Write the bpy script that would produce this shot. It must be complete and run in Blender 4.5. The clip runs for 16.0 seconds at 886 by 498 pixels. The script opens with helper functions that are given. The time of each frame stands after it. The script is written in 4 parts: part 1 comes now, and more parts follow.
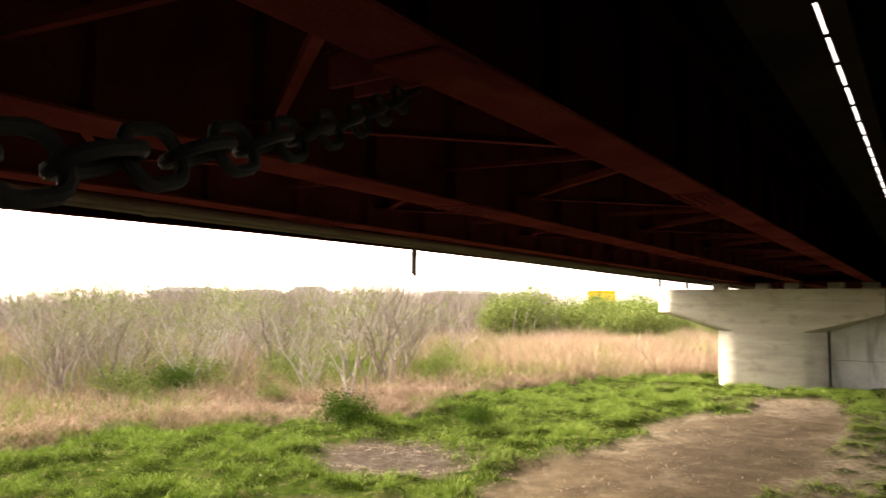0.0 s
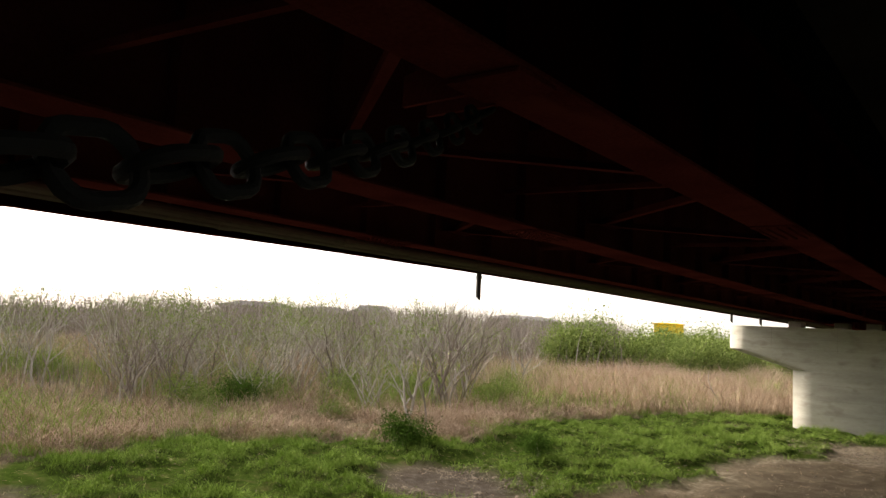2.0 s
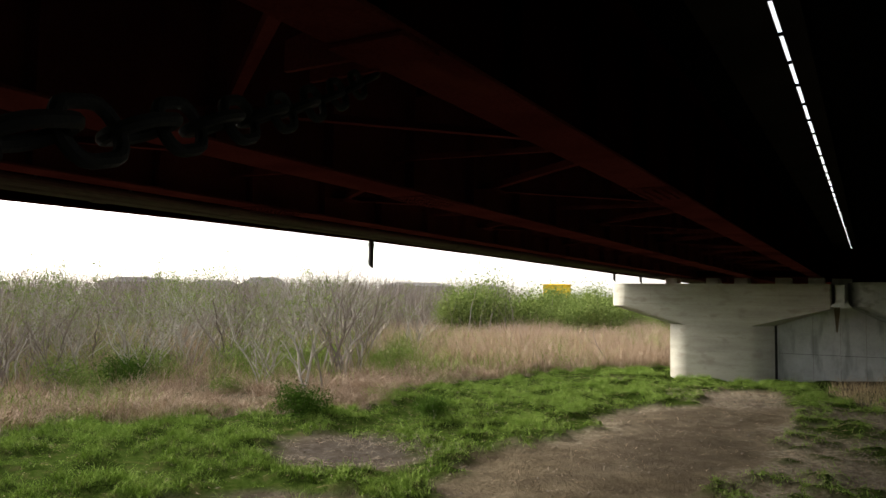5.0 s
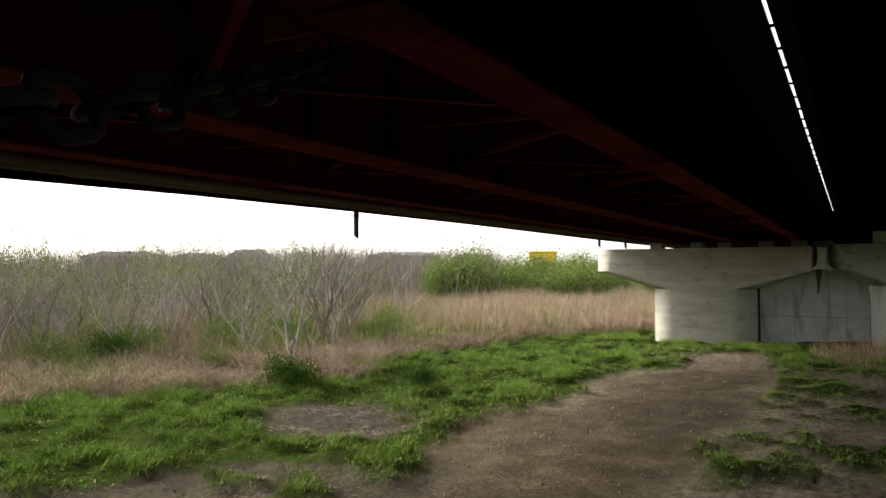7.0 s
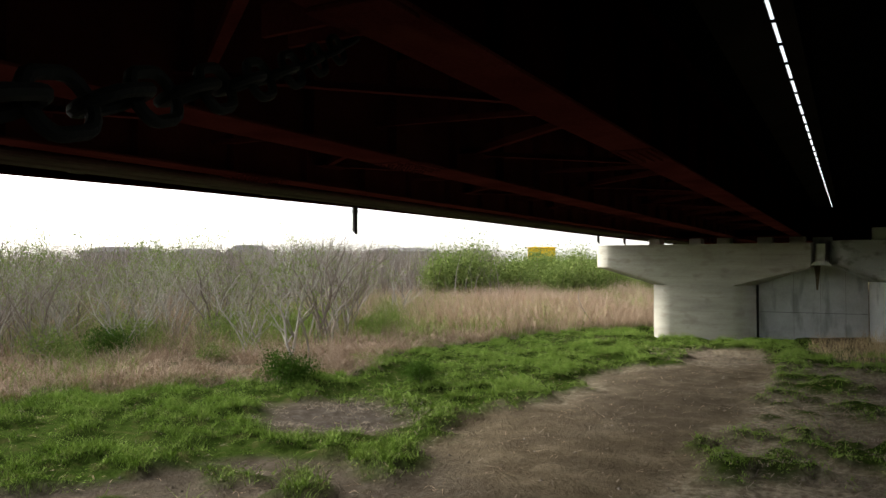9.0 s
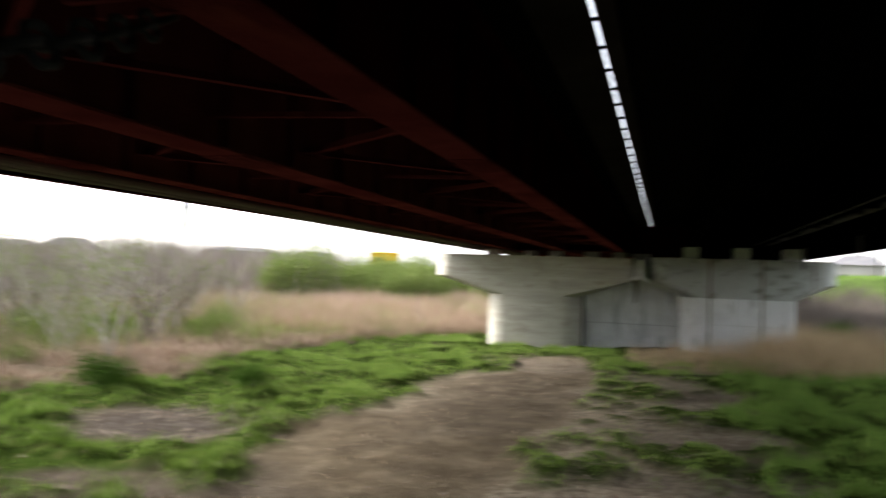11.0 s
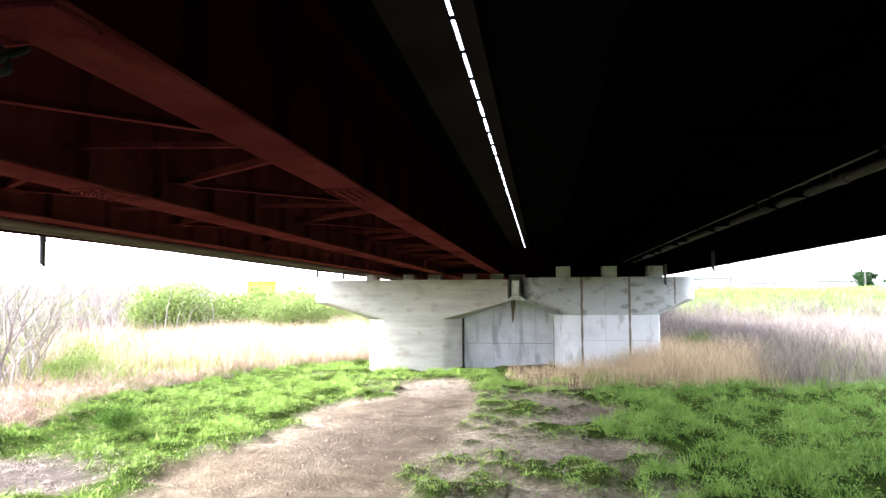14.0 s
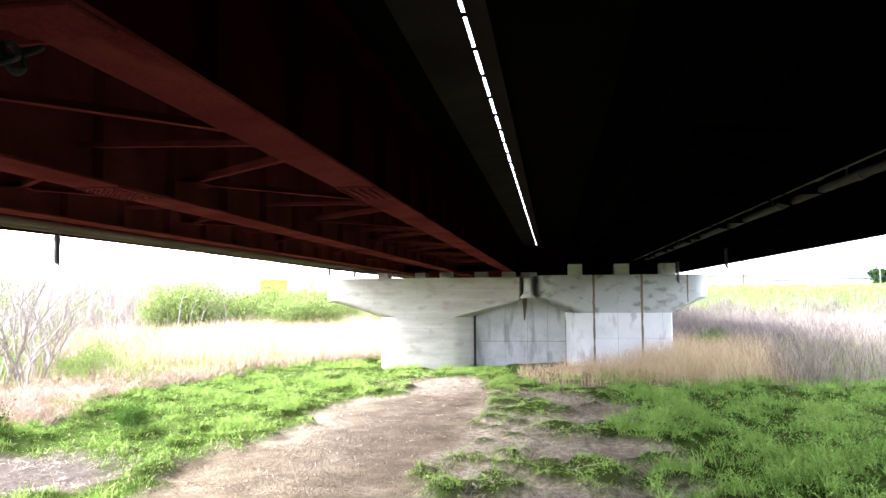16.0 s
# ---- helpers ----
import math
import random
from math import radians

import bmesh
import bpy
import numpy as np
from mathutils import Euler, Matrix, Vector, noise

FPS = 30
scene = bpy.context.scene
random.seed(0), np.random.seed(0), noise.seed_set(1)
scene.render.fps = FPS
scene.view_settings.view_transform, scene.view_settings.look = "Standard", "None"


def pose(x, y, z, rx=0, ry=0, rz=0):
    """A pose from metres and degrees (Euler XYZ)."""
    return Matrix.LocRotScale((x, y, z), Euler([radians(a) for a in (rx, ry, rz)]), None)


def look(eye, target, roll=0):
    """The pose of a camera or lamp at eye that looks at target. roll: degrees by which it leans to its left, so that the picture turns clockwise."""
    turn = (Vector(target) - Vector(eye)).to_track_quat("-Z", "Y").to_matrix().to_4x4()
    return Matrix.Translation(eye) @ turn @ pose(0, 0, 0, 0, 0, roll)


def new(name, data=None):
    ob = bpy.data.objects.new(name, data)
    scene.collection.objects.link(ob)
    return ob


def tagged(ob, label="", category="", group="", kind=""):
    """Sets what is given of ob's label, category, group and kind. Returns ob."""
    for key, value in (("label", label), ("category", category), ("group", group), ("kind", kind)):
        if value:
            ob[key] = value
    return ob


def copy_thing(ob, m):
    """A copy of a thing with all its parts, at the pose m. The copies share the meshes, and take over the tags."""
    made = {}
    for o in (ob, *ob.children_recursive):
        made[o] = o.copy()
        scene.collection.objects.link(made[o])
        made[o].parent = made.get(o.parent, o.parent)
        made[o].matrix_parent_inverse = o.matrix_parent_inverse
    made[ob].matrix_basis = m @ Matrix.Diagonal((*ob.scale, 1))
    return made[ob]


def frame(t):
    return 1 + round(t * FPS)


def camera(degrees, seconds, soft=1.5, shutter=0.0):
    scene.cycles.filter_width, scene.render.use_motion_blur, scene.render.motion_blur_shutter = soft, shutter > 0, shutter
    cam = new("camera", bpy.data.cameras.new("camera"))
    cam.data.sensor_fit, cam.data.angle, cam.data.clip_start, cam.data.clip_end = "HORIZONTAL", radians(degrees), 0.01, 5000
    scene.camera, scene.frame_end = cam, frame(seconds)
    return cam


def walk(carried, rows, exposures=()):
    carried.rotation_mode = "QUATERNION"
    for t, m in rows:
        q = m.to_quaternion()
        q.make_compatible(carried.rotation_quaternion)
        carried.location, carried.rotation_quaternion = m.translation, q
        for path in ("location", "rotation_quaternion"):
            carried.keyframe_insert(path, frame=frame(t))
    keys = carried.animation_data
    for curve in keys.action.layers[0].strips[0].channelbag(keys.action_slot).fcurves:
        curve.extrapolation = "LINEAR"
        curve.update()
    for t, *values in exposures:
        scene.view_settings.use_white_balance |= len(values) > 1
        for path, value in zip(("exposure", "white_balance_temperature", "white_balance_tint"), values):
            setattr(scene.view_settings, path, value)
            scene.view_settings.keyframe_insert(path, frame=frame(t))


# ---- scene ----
cam = camera(61.6, 16.0, 1.5, 0.5)
PATH = [
    (0, (-0.069, -0.174, 3.477), (-1.161, 1.494, 3.633), 0.5),
    (0.5, (-0.080, -0.155, 3.470), (-1.281, 1.435, 3.650), 0.6),
    (1, (-0.103, -0.144, 3.475), (-1.347, 1.406, 3.695), 0.3),
    (1.5, (-0.120, -0.128, 3.471), (-1.366, 1.418, 3.708), 1.8),
    (2, (-0.127, -0.122, 3.473), (-1.359, 1.439, 3.687), 3.2),
    (2.5, (-0.134, -0.126, 3.473), (-1.354, 1.449, 3.642), 2.1),
    (3, (-0.131, -0.126, 3.467), (-1.320, 1.478, 3.591), 1.3),
    (3.5, (-0.128, -0.133, 3.466), (-1.241, 1.522, 3.609), 2.3),
    (4, (-0.117, -0.128, 3.466), (-1.199, 1.547, 3.616), 2.0),
    (4.5, (-0.119, -0.142, 3.473), (-1.184, 1.544, 3.622), 2.5),
    (5, (-0.101, -0.118, 3.467), (-1.096, 1.611, 3.604), 0.9),
    (7.5, (-0.087, -0.122, 3.474), (-1.051, 1.629, 3.521), -0.2),
    (8, (-0.091, -0.113, 3.478), (-1.055, 1.638, 3.522), -0.2),
    (10.3, (-0.123, -0.05, 3.479), (-1.047, 1.723, 3.514), 1.0),
    (10.5, (-0.113, -0.028, 3.478), (-0.964, 1.781, 3.53), 0.7),
    (11, (-0.052, 0.052, 3.473), (-0.627, 1.966, 3.535), 2.0),
    (11.3, (-0.014, 0.068, 3.472), (-0.211, 2.057, 3.551), 5.1),
    (11.5, (0.0, 0.052, 3.474), (-0.116, 2.047, 3.553), 4.8),
    (12, (-0.010, -0.010, 3.483), (-0.047, 1.987, 3.581), 3.8),
    (12.5, (-0.015, -0.02, 3.494), (-0.116, 1.974, 3.608), 1.6),
    (13, (-0.020, 0.001, 3.502), (-0.184, 1.991, 3.621), 0.7),
    (13.5, (-0.024, 0.003, 3.502), (-0.252, 1.986, 3.629), 0.0),
    (14, (-0.019, -0.002, 3.507), (-0.279, 1.977, 3.640), -0.2),
    (14.5, (-0.028, 0.011, 3.516), (-0.313, 1.986, 3.653), -0.5),
    (15, (-0.030, 0.013, 3.512), (-0.323, 1.987, 3.649), -0.4),
    (15.5, (-0.028, 0.010, 3.510), (-0.323, 1.984, 3.638), -0.1),
    (16, (-0.030, 0.010, 3.504), (-0.320, 1.985, 3.632), -0.3),
]
walk(cam, [(t, look(eye, target, roll)) for t, eye, target, roll in PATH],
     exposures=[(0.0, 2.55, 8300, 19), (1.0, 1.8, 7800, 16), (2.0, 1.38, 7300, 13), (5.0, 1.3, 6900, 10), (8.0, 1.24, 6650, 8), (10.3, 1.22, 6600, 8),
                (11.0, 1.85, 6400, 12), (12.0, 3.25, 6000, 17), (13.0, 3.72, 5800, 19), (16.0, 3.9, 5750, 19)])

# ---- light: bright overcast sky, wide soft sun from the open side ----
world = bpy.data.worlds.new("overcast_sky")
scene.world = world
world.use_nodes = True
wn, wl = world.node_tree.nodes, world.node_tree.links
wn.clear()
sky = wn.new("ShaderNodeTexSky")
sky.sky_type, sky.sun_disc = "NISHITA", False
sky.sun_elevation, sky.sun_rotation = radians(31), radians(-88)
sky.air_density, sky.dust_density, sky.ozone_density = 1.0, 1.5, 1.0
hsv = wn.new("ShaderNodeHueSaturation")
hsv.inputs["Saturation"].default_value = 0.25
bg = wn.new("ShaderNodeBackground")
bg.inputs["Strength"].default_value = 0.15
wo = wn.new("ShaderNodeOutputWorld")
wl.new(sky.outputs[0], hsv.inputs["Color"])
wl.new(hsv.outputs[0], bg.inputs["Color"])
wl.new(bg.outputs[0], wo.inputs["Surface"])
sun = new("sun", bpy.data.lights.new("sun", "SUN"))
sun.data.energy, sun.data.angle, sun.data.color = 3.2, radians(26), (1.0, 0.97, 0.92)
sun.matrix_world = look((-40, 2, 24), (0, 0, 0))


# ---- materials ----
def mat(name, stops, scale=4.0, rough=0.85, bump=0.2, bump_scale=30.0, metal=0.0, island=0.0, stain=None, stretch=(1, 1, 1), spec=0.3):
    """Colours blended by two scales of noise; optional stains; optional change per island or per object."""
    m = bpy.data.materials.new(name)
    m.use_nodes = True
    n, l = m.node_tree.nodes, m.node_tree.links
    b = n["Principled BSDF"]
    b.inputs["Roughness"].default_value = rough
    b.inputs["Metallic"].default_value = metal
    b.inputs["Specular IOR Level"].default_value = spec
    geo = n.new("ShaderNodeNewGeometry")
    mp = n.new("ShaderNodeMapping")
    mp.inputs["Scale"].default_value = stretch
    l.new(geo.outputs["Position"], mp.inputs["Vector"])
    n1, n2 = n.new("ShaderNodeTexNoise"), n.new("ShaderNodeTexNoise")
    n1.inputs["Scale"].default_value, n2.inputs["Scale"].default_value = scale, bump_scale
    n1.inputs["Detail"].default_value, n2.inputs["Detail"].default_value = 8, 4
    l.new(mp.outputs[0], n1.inputs["Vector"])
    l.new(mp.outputs[0], n2.inputs["Vector"])
    ad = n.new("ShaderNodeMath")
    ad.operation = "MULTIPLY_ADD"
    ad.inputs[1].default_value = 0.35
    l.new(n2.outputs["Fac"], ad.inputs[0])
    sc = n.new("ShaderNodeMath")
    sc.operation = "MULTIPLY"
    sc.inputs[1].default_value = 0.65 if not island else 0.65 * (1 - island)
    l.new(n1.outputs["Fac"], sc.inputs[0])
    l.new(sc.outputs[0], ad.inputs[2])
    fac = ad.outputs[0]
    if island:
        ia = n.new("ShaderNodeMath")
        ia.operation = "MULTIPLY_ADD"
        ia.inputs[1].default_value = island * 0.65
        l.new(geo.outputs["Random Per Island"], ia.inputs[0])
        l.new(fac, ia.inputs[2])
        fac = ia.outputs[0]
    rp = n.new("ShaderNodeValToRGB")
    l.new(fac, rp.inputs["Fac"])
    lo, hi = (0.3, 0.7) if not island else (0.15, 0.85)
    while len(rp.color_ramp.elements) < len(stops):
        rp.color_ramp.elements.new(0.5)
    for i, c in enumerate(stops):
        e = rp.color_ramp.elements[i]
        e.position = lo + (hi - lo) * i / max(1, len(stops) - 1)
        e.color = (*c, 1)
    col = rp.outputs["Color"]
    if stain:
        n3 = n.new("ShaderNodeTexNoise")
        n3.inputs["Scale"].default_value, n3.inputs["Detail"].default_value = stain[1], 6
        m3 = n.new("ShaderNodeMapping")
        m3.inputs["Scale"].default_value = stain[2]
        l.new(geo.outputs["Position"], m3.inputs["Vector"])
        l.new(m3.outputs[0], n3.inputs["Vector"])
        r3 = n.new("ShaderNodeValToRGB")
        r3.color_ramp.elements[0].position, r3.color_ramp.elements[1].position = stain[3], stain[3] + 0.14
        l.new(n3.outputs["Fac"], r3.inputs["Fac"])
        mx = n.new("ShaderNodeMix")
        mx.data_type = "RGBA"
        l.new(r3.outputs["Color"], mx.inputs["Factor"])
        l.new(col, mx.inputs["A"])
        mx.inputs["B"].default_value = (*stain[0], 1)
        col = mx.outputs["Result"]
    l.new(col, b.inputs["Base Color"])
    if bump:
        bp = n.new("ShaderNodeBump")
        bp.inputs["Strength"].default_value, bp.inputs["Distance"].default_value = bump, 0.02
        l.new(n2.outputs["Fac"], bp.inputs["Height"])
        l.new(bp.outputs[0], b.inputs["Normal"])
    return m


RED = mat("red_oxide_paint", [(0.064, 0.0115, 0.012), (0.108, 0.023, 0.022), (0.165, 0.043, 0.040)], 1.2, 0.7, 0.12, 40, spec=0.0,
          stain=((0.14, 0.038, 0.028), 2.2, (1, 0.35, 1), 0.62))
# same red paint with shade put into the colour, for faces turned from light
RED_SHADED = mat("shaded_red_paint", [(0.014, 0.0015, 0.002), (0.026, 0.0025, 0.003)], 1.5, 0.75, 0.15, 40, spec=0.0)
# dark paint, blackened further to carry the shade beneath the deck
DARK = mat("shaded_dark_paint", [(0.0010, 0.0010, 0.0011), (0.0024, 0.0022, 0.0022)], 1.5, 0.8, 0.15, 40, spec=0.0)
# plain concrete of both decks; the underside's shade is put into these two colours
SLAB = mat("shaded_deck_concrete", [(0.003, 0.0027, 0.0024), (0.006, 0.0055, 0.005)], 1.0, 0.9, 0.2, 25, spec=0.0)
EDGE = mat("shaded_edge_concrete", [(0.016, 0.014, 0.0125), (0.034, 0.031, 0.027)], 1.0, 0.9, 0.2, 25, spec=0.0)
CONC_L = mat("warm_concrete", [(0.29, 0.272, 0.222), (0.39, 0.37, 0.31), (0.48, 0.456, 0.39)], 1.2, 0.9, 0.25, 18,
             stain=((0.31, 0.283, 0.23), 2.4, (0.6, 0.6, 1.2), 0.55), stretch=(0.35, 0.35, 2.6))
CONC_R = mat("grey_concrete", [(0.47, 0.48, 0.46), (0.57, 0.58, 0.56), (0.64, 0.65, 0.63)], 0.9, 0.9, 0.15, 14,
             stain=((0.38, 0.39, 0.37), 2.0, (1.3, 1.3, 0.5), 0.57))
CONC_W = mat("weathered_cap_concrete", [(0.30, 0.31, 0.28), (0.40, 0.41, 0.38)], 0.9, 0.9, 0.2, 14,
             stain=((0.19, 0.20, 0.165), 2.6, (0.7, 0.7, 1.1), 0.53))
CONC_I = mat("mottled_wall_concrete", [(0.42, 0.43, 0.415), (0.53, 0.54, 0.525), (0.62, 0.63, 0.615)], 1.6, 0.9, 0.2, 16,
             stain=((0.34, 0.345, 0.33), 1.5, (1.6, 1.6, 0.4), 0.54))
STAIN = mat("rusty_water_stain", [(0.10, 0.075, 0.045), (0.19, 0.155, 0.105)], 6, 0.9, 0.1)
FAINT = mat("faint_formwork_mark", [(0.22, 0.21, 0.18), (0.30, 0.29, 0.25)], 3, 0.95, 0.1)
JOINT = mat("dark_joint", [(0.03, 0.03, 0.03), (0.06, 0.06, 0.055)], 3, 0.95, 0.1)
PIPE = mat("grey_plastic_pipe", [(0.05, 0.047, 0.04), (0.10, 0.093, 0.082)], 2, 0.7, 0.05, spec=0.1)
DUCT = mat("brownish_duct", [(0.075, 0.064, 0.055), (0.14, 0.122, 0.106)], 2, 0.8, 0.05, stretch=(1, 0.3, 1), spec=0.0)
DRAIN = mat("dark_drain_pipe", [(0.035, 0.03, 0.028), (0.06, 0.05, 0.045)], 3, 0.6, 0.05)
# grey chain steel, its colour darkened for the gloom under the girder
CHAIN = mat("shaded_galvanised_chain", [(0.0015, 0.0017, 0.0019), (0.004, 0.0044, 0.005)], 8, 0.85, 0.2, 60)
GRASS = mat("fresh_grass", [(0.07, 0.12, 0.022), (0.15, 0.235, 0.045), (0.25, 0.345, 0.085), (0.45, 0.48, 0.24)], 2.2, 0.6, 0, 5, island=0.3, spec=0.0)
STRAW = mat("dead_grass", [(0.14, 0.092, 0.062), (0.29, 0.205, 0.145), (0.45, 0.345, 0.255), (0.62, 0.52, 0.41)], 0.3, 0.8, 0, 3, island=0.55, spec=0.0)
PALE = mat("bleached_reed", [(0.10, 0.08, 0.062), (0.20, 0.165, 0.13), (0.34, 0.29, 0.235)], 0.3, 0.8, 0, 3, island=0.55, spec=0.0)
DUSK = mat("grey_dead_stalk", [(0.05, 0.042, 0.037), (0.115, 0.098, 0.088), (0.24, 0.21, 0.185)], 0.5, 0.85, 0, 6, island=0.6, spec=0.0)
TAN = mat("golden_reed", [(0.29, 0.21, 0.115), (0.46, 0.35, 0.205), (0.62, 0.51, 0.33)], 0.4, 0.8, 0, 3, island=0.55, spec=0.0)
PINK = mat("pinkish_reed", [(0.19, 0.13, 0.092), (0.38, 0.28, 0.20), (0.55, 0.43, 0.32), (0.68, 0.58, 0.46)], 0.4, 0.8, 0, 3, island=0.55, spec=0.0)
LUSH = mat("lush_grass", [(0.055, 0.105, 0.022), (0.12, 0.205, 0.042), (0.21, 0.31, 0.070), (0.34, 0.42, 0.13)], 1.5, 0.6, 0, 5, island=0.35, spec=0.0)
STEM = mat("pale_bark", [(0.13, 0.11, 0.095), (0.33, 0.30, 0.265), (0.58, 0.545, 0.495)], 1.5, 0.85, 0, 6, island=0.4, spec=0.0)
TWIG = mat("grey_brown_stalk", [(0.09, 0.072, 0.062), (0.22, 0.185, 0.16), (0.46, 0.415, 0.37)], 0.5, 0.85, 0, 6, island=0.6, spec=0.0)
LEAF = mat("spring_leaf", [(0.10, 0.145, 0.038), (0.185, 0.24, 0.07), (0.29, 0.345, 0.12)], 0.6, 0.55, 0, 3, island=0.6, spec=0.0)
LEAF_D = mat("dark_bush_leaf", [(0.03, 0.06, 0.012), (0.06, 0.115, 0.02), (0.11, 0.175, 0.035)], 0.8, 0.55, 0, 3, island=0.6, spec=0.0)


# ---- mesh helpers ----
def obj(name, verts, faces, material, parent=None, label=""):
    me = bpy.data.meshes.new(name)
    me.from_pydata(verts, [], faces)
    me.materials.append(material)
    ob = new(name, me)
    if parent:
        ob.parent = parent
    if label:
        ob["label"] = label
    return ob


def part(name, bm, material, parent=None, label="", smooth=False):
    me = bpy.data.meshes.new(name)
    bmesh.ops.recalc_face_normals(bm, faces=bm.faces[:])
    bm.to_mesh(me)
    bm.free()
    me.materials.append(material)
    if smooth:
        for p in me.polygons:
            p.use_smooth = True
        me.set_sharp_from_angle(angle=radians(32))
    ob = new(name, me)
    if parent:
        ob.parent = parent
    if label:
        ob["label"] = label
    return ob


def again(ob, m, parent=None):
    """Another object on the same mesh, for alike parts."""
    o = new(ob.name.split(".")[0], ob.data)
    o.parent = parent or ob.parent
    o.matrix_basis = m
    return o


def thing(name, label, category, group="", kind="", at=(0, 0, 0)):
    e = new(name)
    e.empty_display_size = 0.2
    e.location = at
    return tagged(e, label, category, group, kind)


def add_box(bm, x0, x1, y0, y1, z0, z1, bevel=0.0):
    r = bmesh.ops.create_cube(bm, size=1, matrix=Matrix.LocRotScale(((x0 + x1) / 2, (y0 + y1) / 2, (z0 + z1) / 2), None, (x1 - x0, y1 - y0, z1 - z0)))
    if bevel:
        es = list({e for v in r["verts"] for e in v.link_edges})
        bmesh.ops.bevel(bm, geom=es, offset=bevel, segments=1, affect="EDGES")


def box(name, x0, x1, y0, y1, z0, z1, material, parent=None, bevel=0.0, label=""):
    bm = bmesh.new()
    add_box(bm, x0, x1, y0, y1, z0, z1, bevel)
    return part(name, bm, material, parent, label)


def add_tube(bm, pts, radii, sides=6, cap=True):
    """A tapered tube through the points."""
    rings = []
    for i, p in enumerate(pts):
        p = Vector(p)
        d = (Vector(pts[min(i + 1, len(pts) - 1)]) - Vector(pts[max(i - 1, 0)])).normalized()
        a = d.cross(Vector((0.13, 0.31, 0.94)))
        if a.length < 0.05:
            a = d.cross(Vector((1, 0, 0)))
        a.normalize()
        b = d.cross(a)
        rings.append([bm.verts.new(p + radii[i] * (math.cos(k * math.tau / sides) * a + math.sin(k * math.tau / sides) * b)) for k in range(sides)])
    for r0, r1 in zip(rings, rings[1:]):
        for k in range(sides):
            bm.faces.new((r0[k], r0[(k + 1) % sides], r1[(k + 1) % sides], r1[k]))
    if cap:
        bm.faces.new(rings[0])
        bm.faces.new(rings[-1][::-1])


def tube(name, pts, r, material, parent=None, sides=10, label=""):
    bm = bmesh.new()
    add_tube(bm, pts, [r] * len(pts), sides)
    return part(name, bm, material, parent, label, smooth=False)


def prism_xz(bm, outline, y0, y1):
    """An outline in x, z pulled from y0 to y1."""
    a = [bm.verts.new((x, y0, z)) for x, z in outline]
    b = [bm.verts.new((x, y1, z)) for x, z in outline]
    bm.faces.new(a)
    bm.faces.new(b[::-1])
    for i in range(len(a)):
        j = (i + 1) % len(a)
        bm.faces.new((a[i], b[i], b[j], a[j]))


def prism_xy(bm, outline, z0, z1):
    a = [bm.verts.new((x, y, z0)) for x, y in outline]
    b = [bm.verts.new((x, y, z1)) for x, y in outline]
    bm.faces.new(a[::-1])
    bm.faces.new(b)
    for i in range(len(a)):
        j = (i + 1) % len(a)
        bm.faces.new((a[i], a[j], b[j], b[i]))


def smoothstep(a, b, v):
    t = np.clip((v - a) / (b - a), 0, 1)
    return t * t * (3 - 2 * t)


rng = np.random.default_rng(7)
_tab = rng.random((256, 256))


def vnoise(x, y, scale=1.0):
    """Smooth value noise in the plan, 0 to 1, for arrays."""
    x, y = np.asarray(x, float) * scale + 100.3, np.asarray(y, float) * scale + 57.1
    xi, yi = np.floor(x).astype(int), np.floor(y).astype(int)
    fx, fy = x - xi, y - yi
    fx, fy = fx * fx * (3 - 2 * fx), fy * fy * (3 - 2 * fy)
    g = lambda i, j: _tab[(xi + i) % 256, (yi + j) % 256]
    return (g(0, 0) * (1 - fx) + g(1, 0) * fx) * (1 - fy) + (g(0, 1) * (1 - fx) + g(1, 1) * fx) * fy


def fbm(x, y, scale=1.0):
    return 0.55 * vnoise(x, y, scale) + 0.3 * vnoise(x + 31, y, scale * 2.1) + 0.15 * vnoise(x, y + 17, scale * 4.7)


# ---- ground: one sheet to the horizon, a berm under the abutment, a far levee ----
def track_left(y):
    return np.interp(y, [8, 9.6, 11, 12.4, 13.9, 15.1, 16, 17, 18.5, 20.2, 22.3, 23.6, 24.6, 26, 27, 30.8, 32.4, 33.4],
                     [-6.2, -6.4, -6.6, -7.3, -7.7, -8.0, -7.7, -7.5, -7.0, -6.6, -7.5, -7.4, -6.9, -5.4, -5.4, -6.1, -5.0, -4.0])


def track_right(y):
    return np.interp(y, [4, 12.3, 13.5, 14.8, 15.8, 17.5, 18.3, 22, 26.7, 29.7, 32, 33.4], [-2, -2.2, -2.6, -2.8, -2.4, -1.9, -2.0, -2.0, -2.4, -2.45, -3.2, -4])


def oval(x, y, cx, cy, rx, ry, w, soft=0.5):
    return smoothstep(soft, -soft, np.hypot((x - cx) / rx, (y - cy) / ry) - 1 + w)


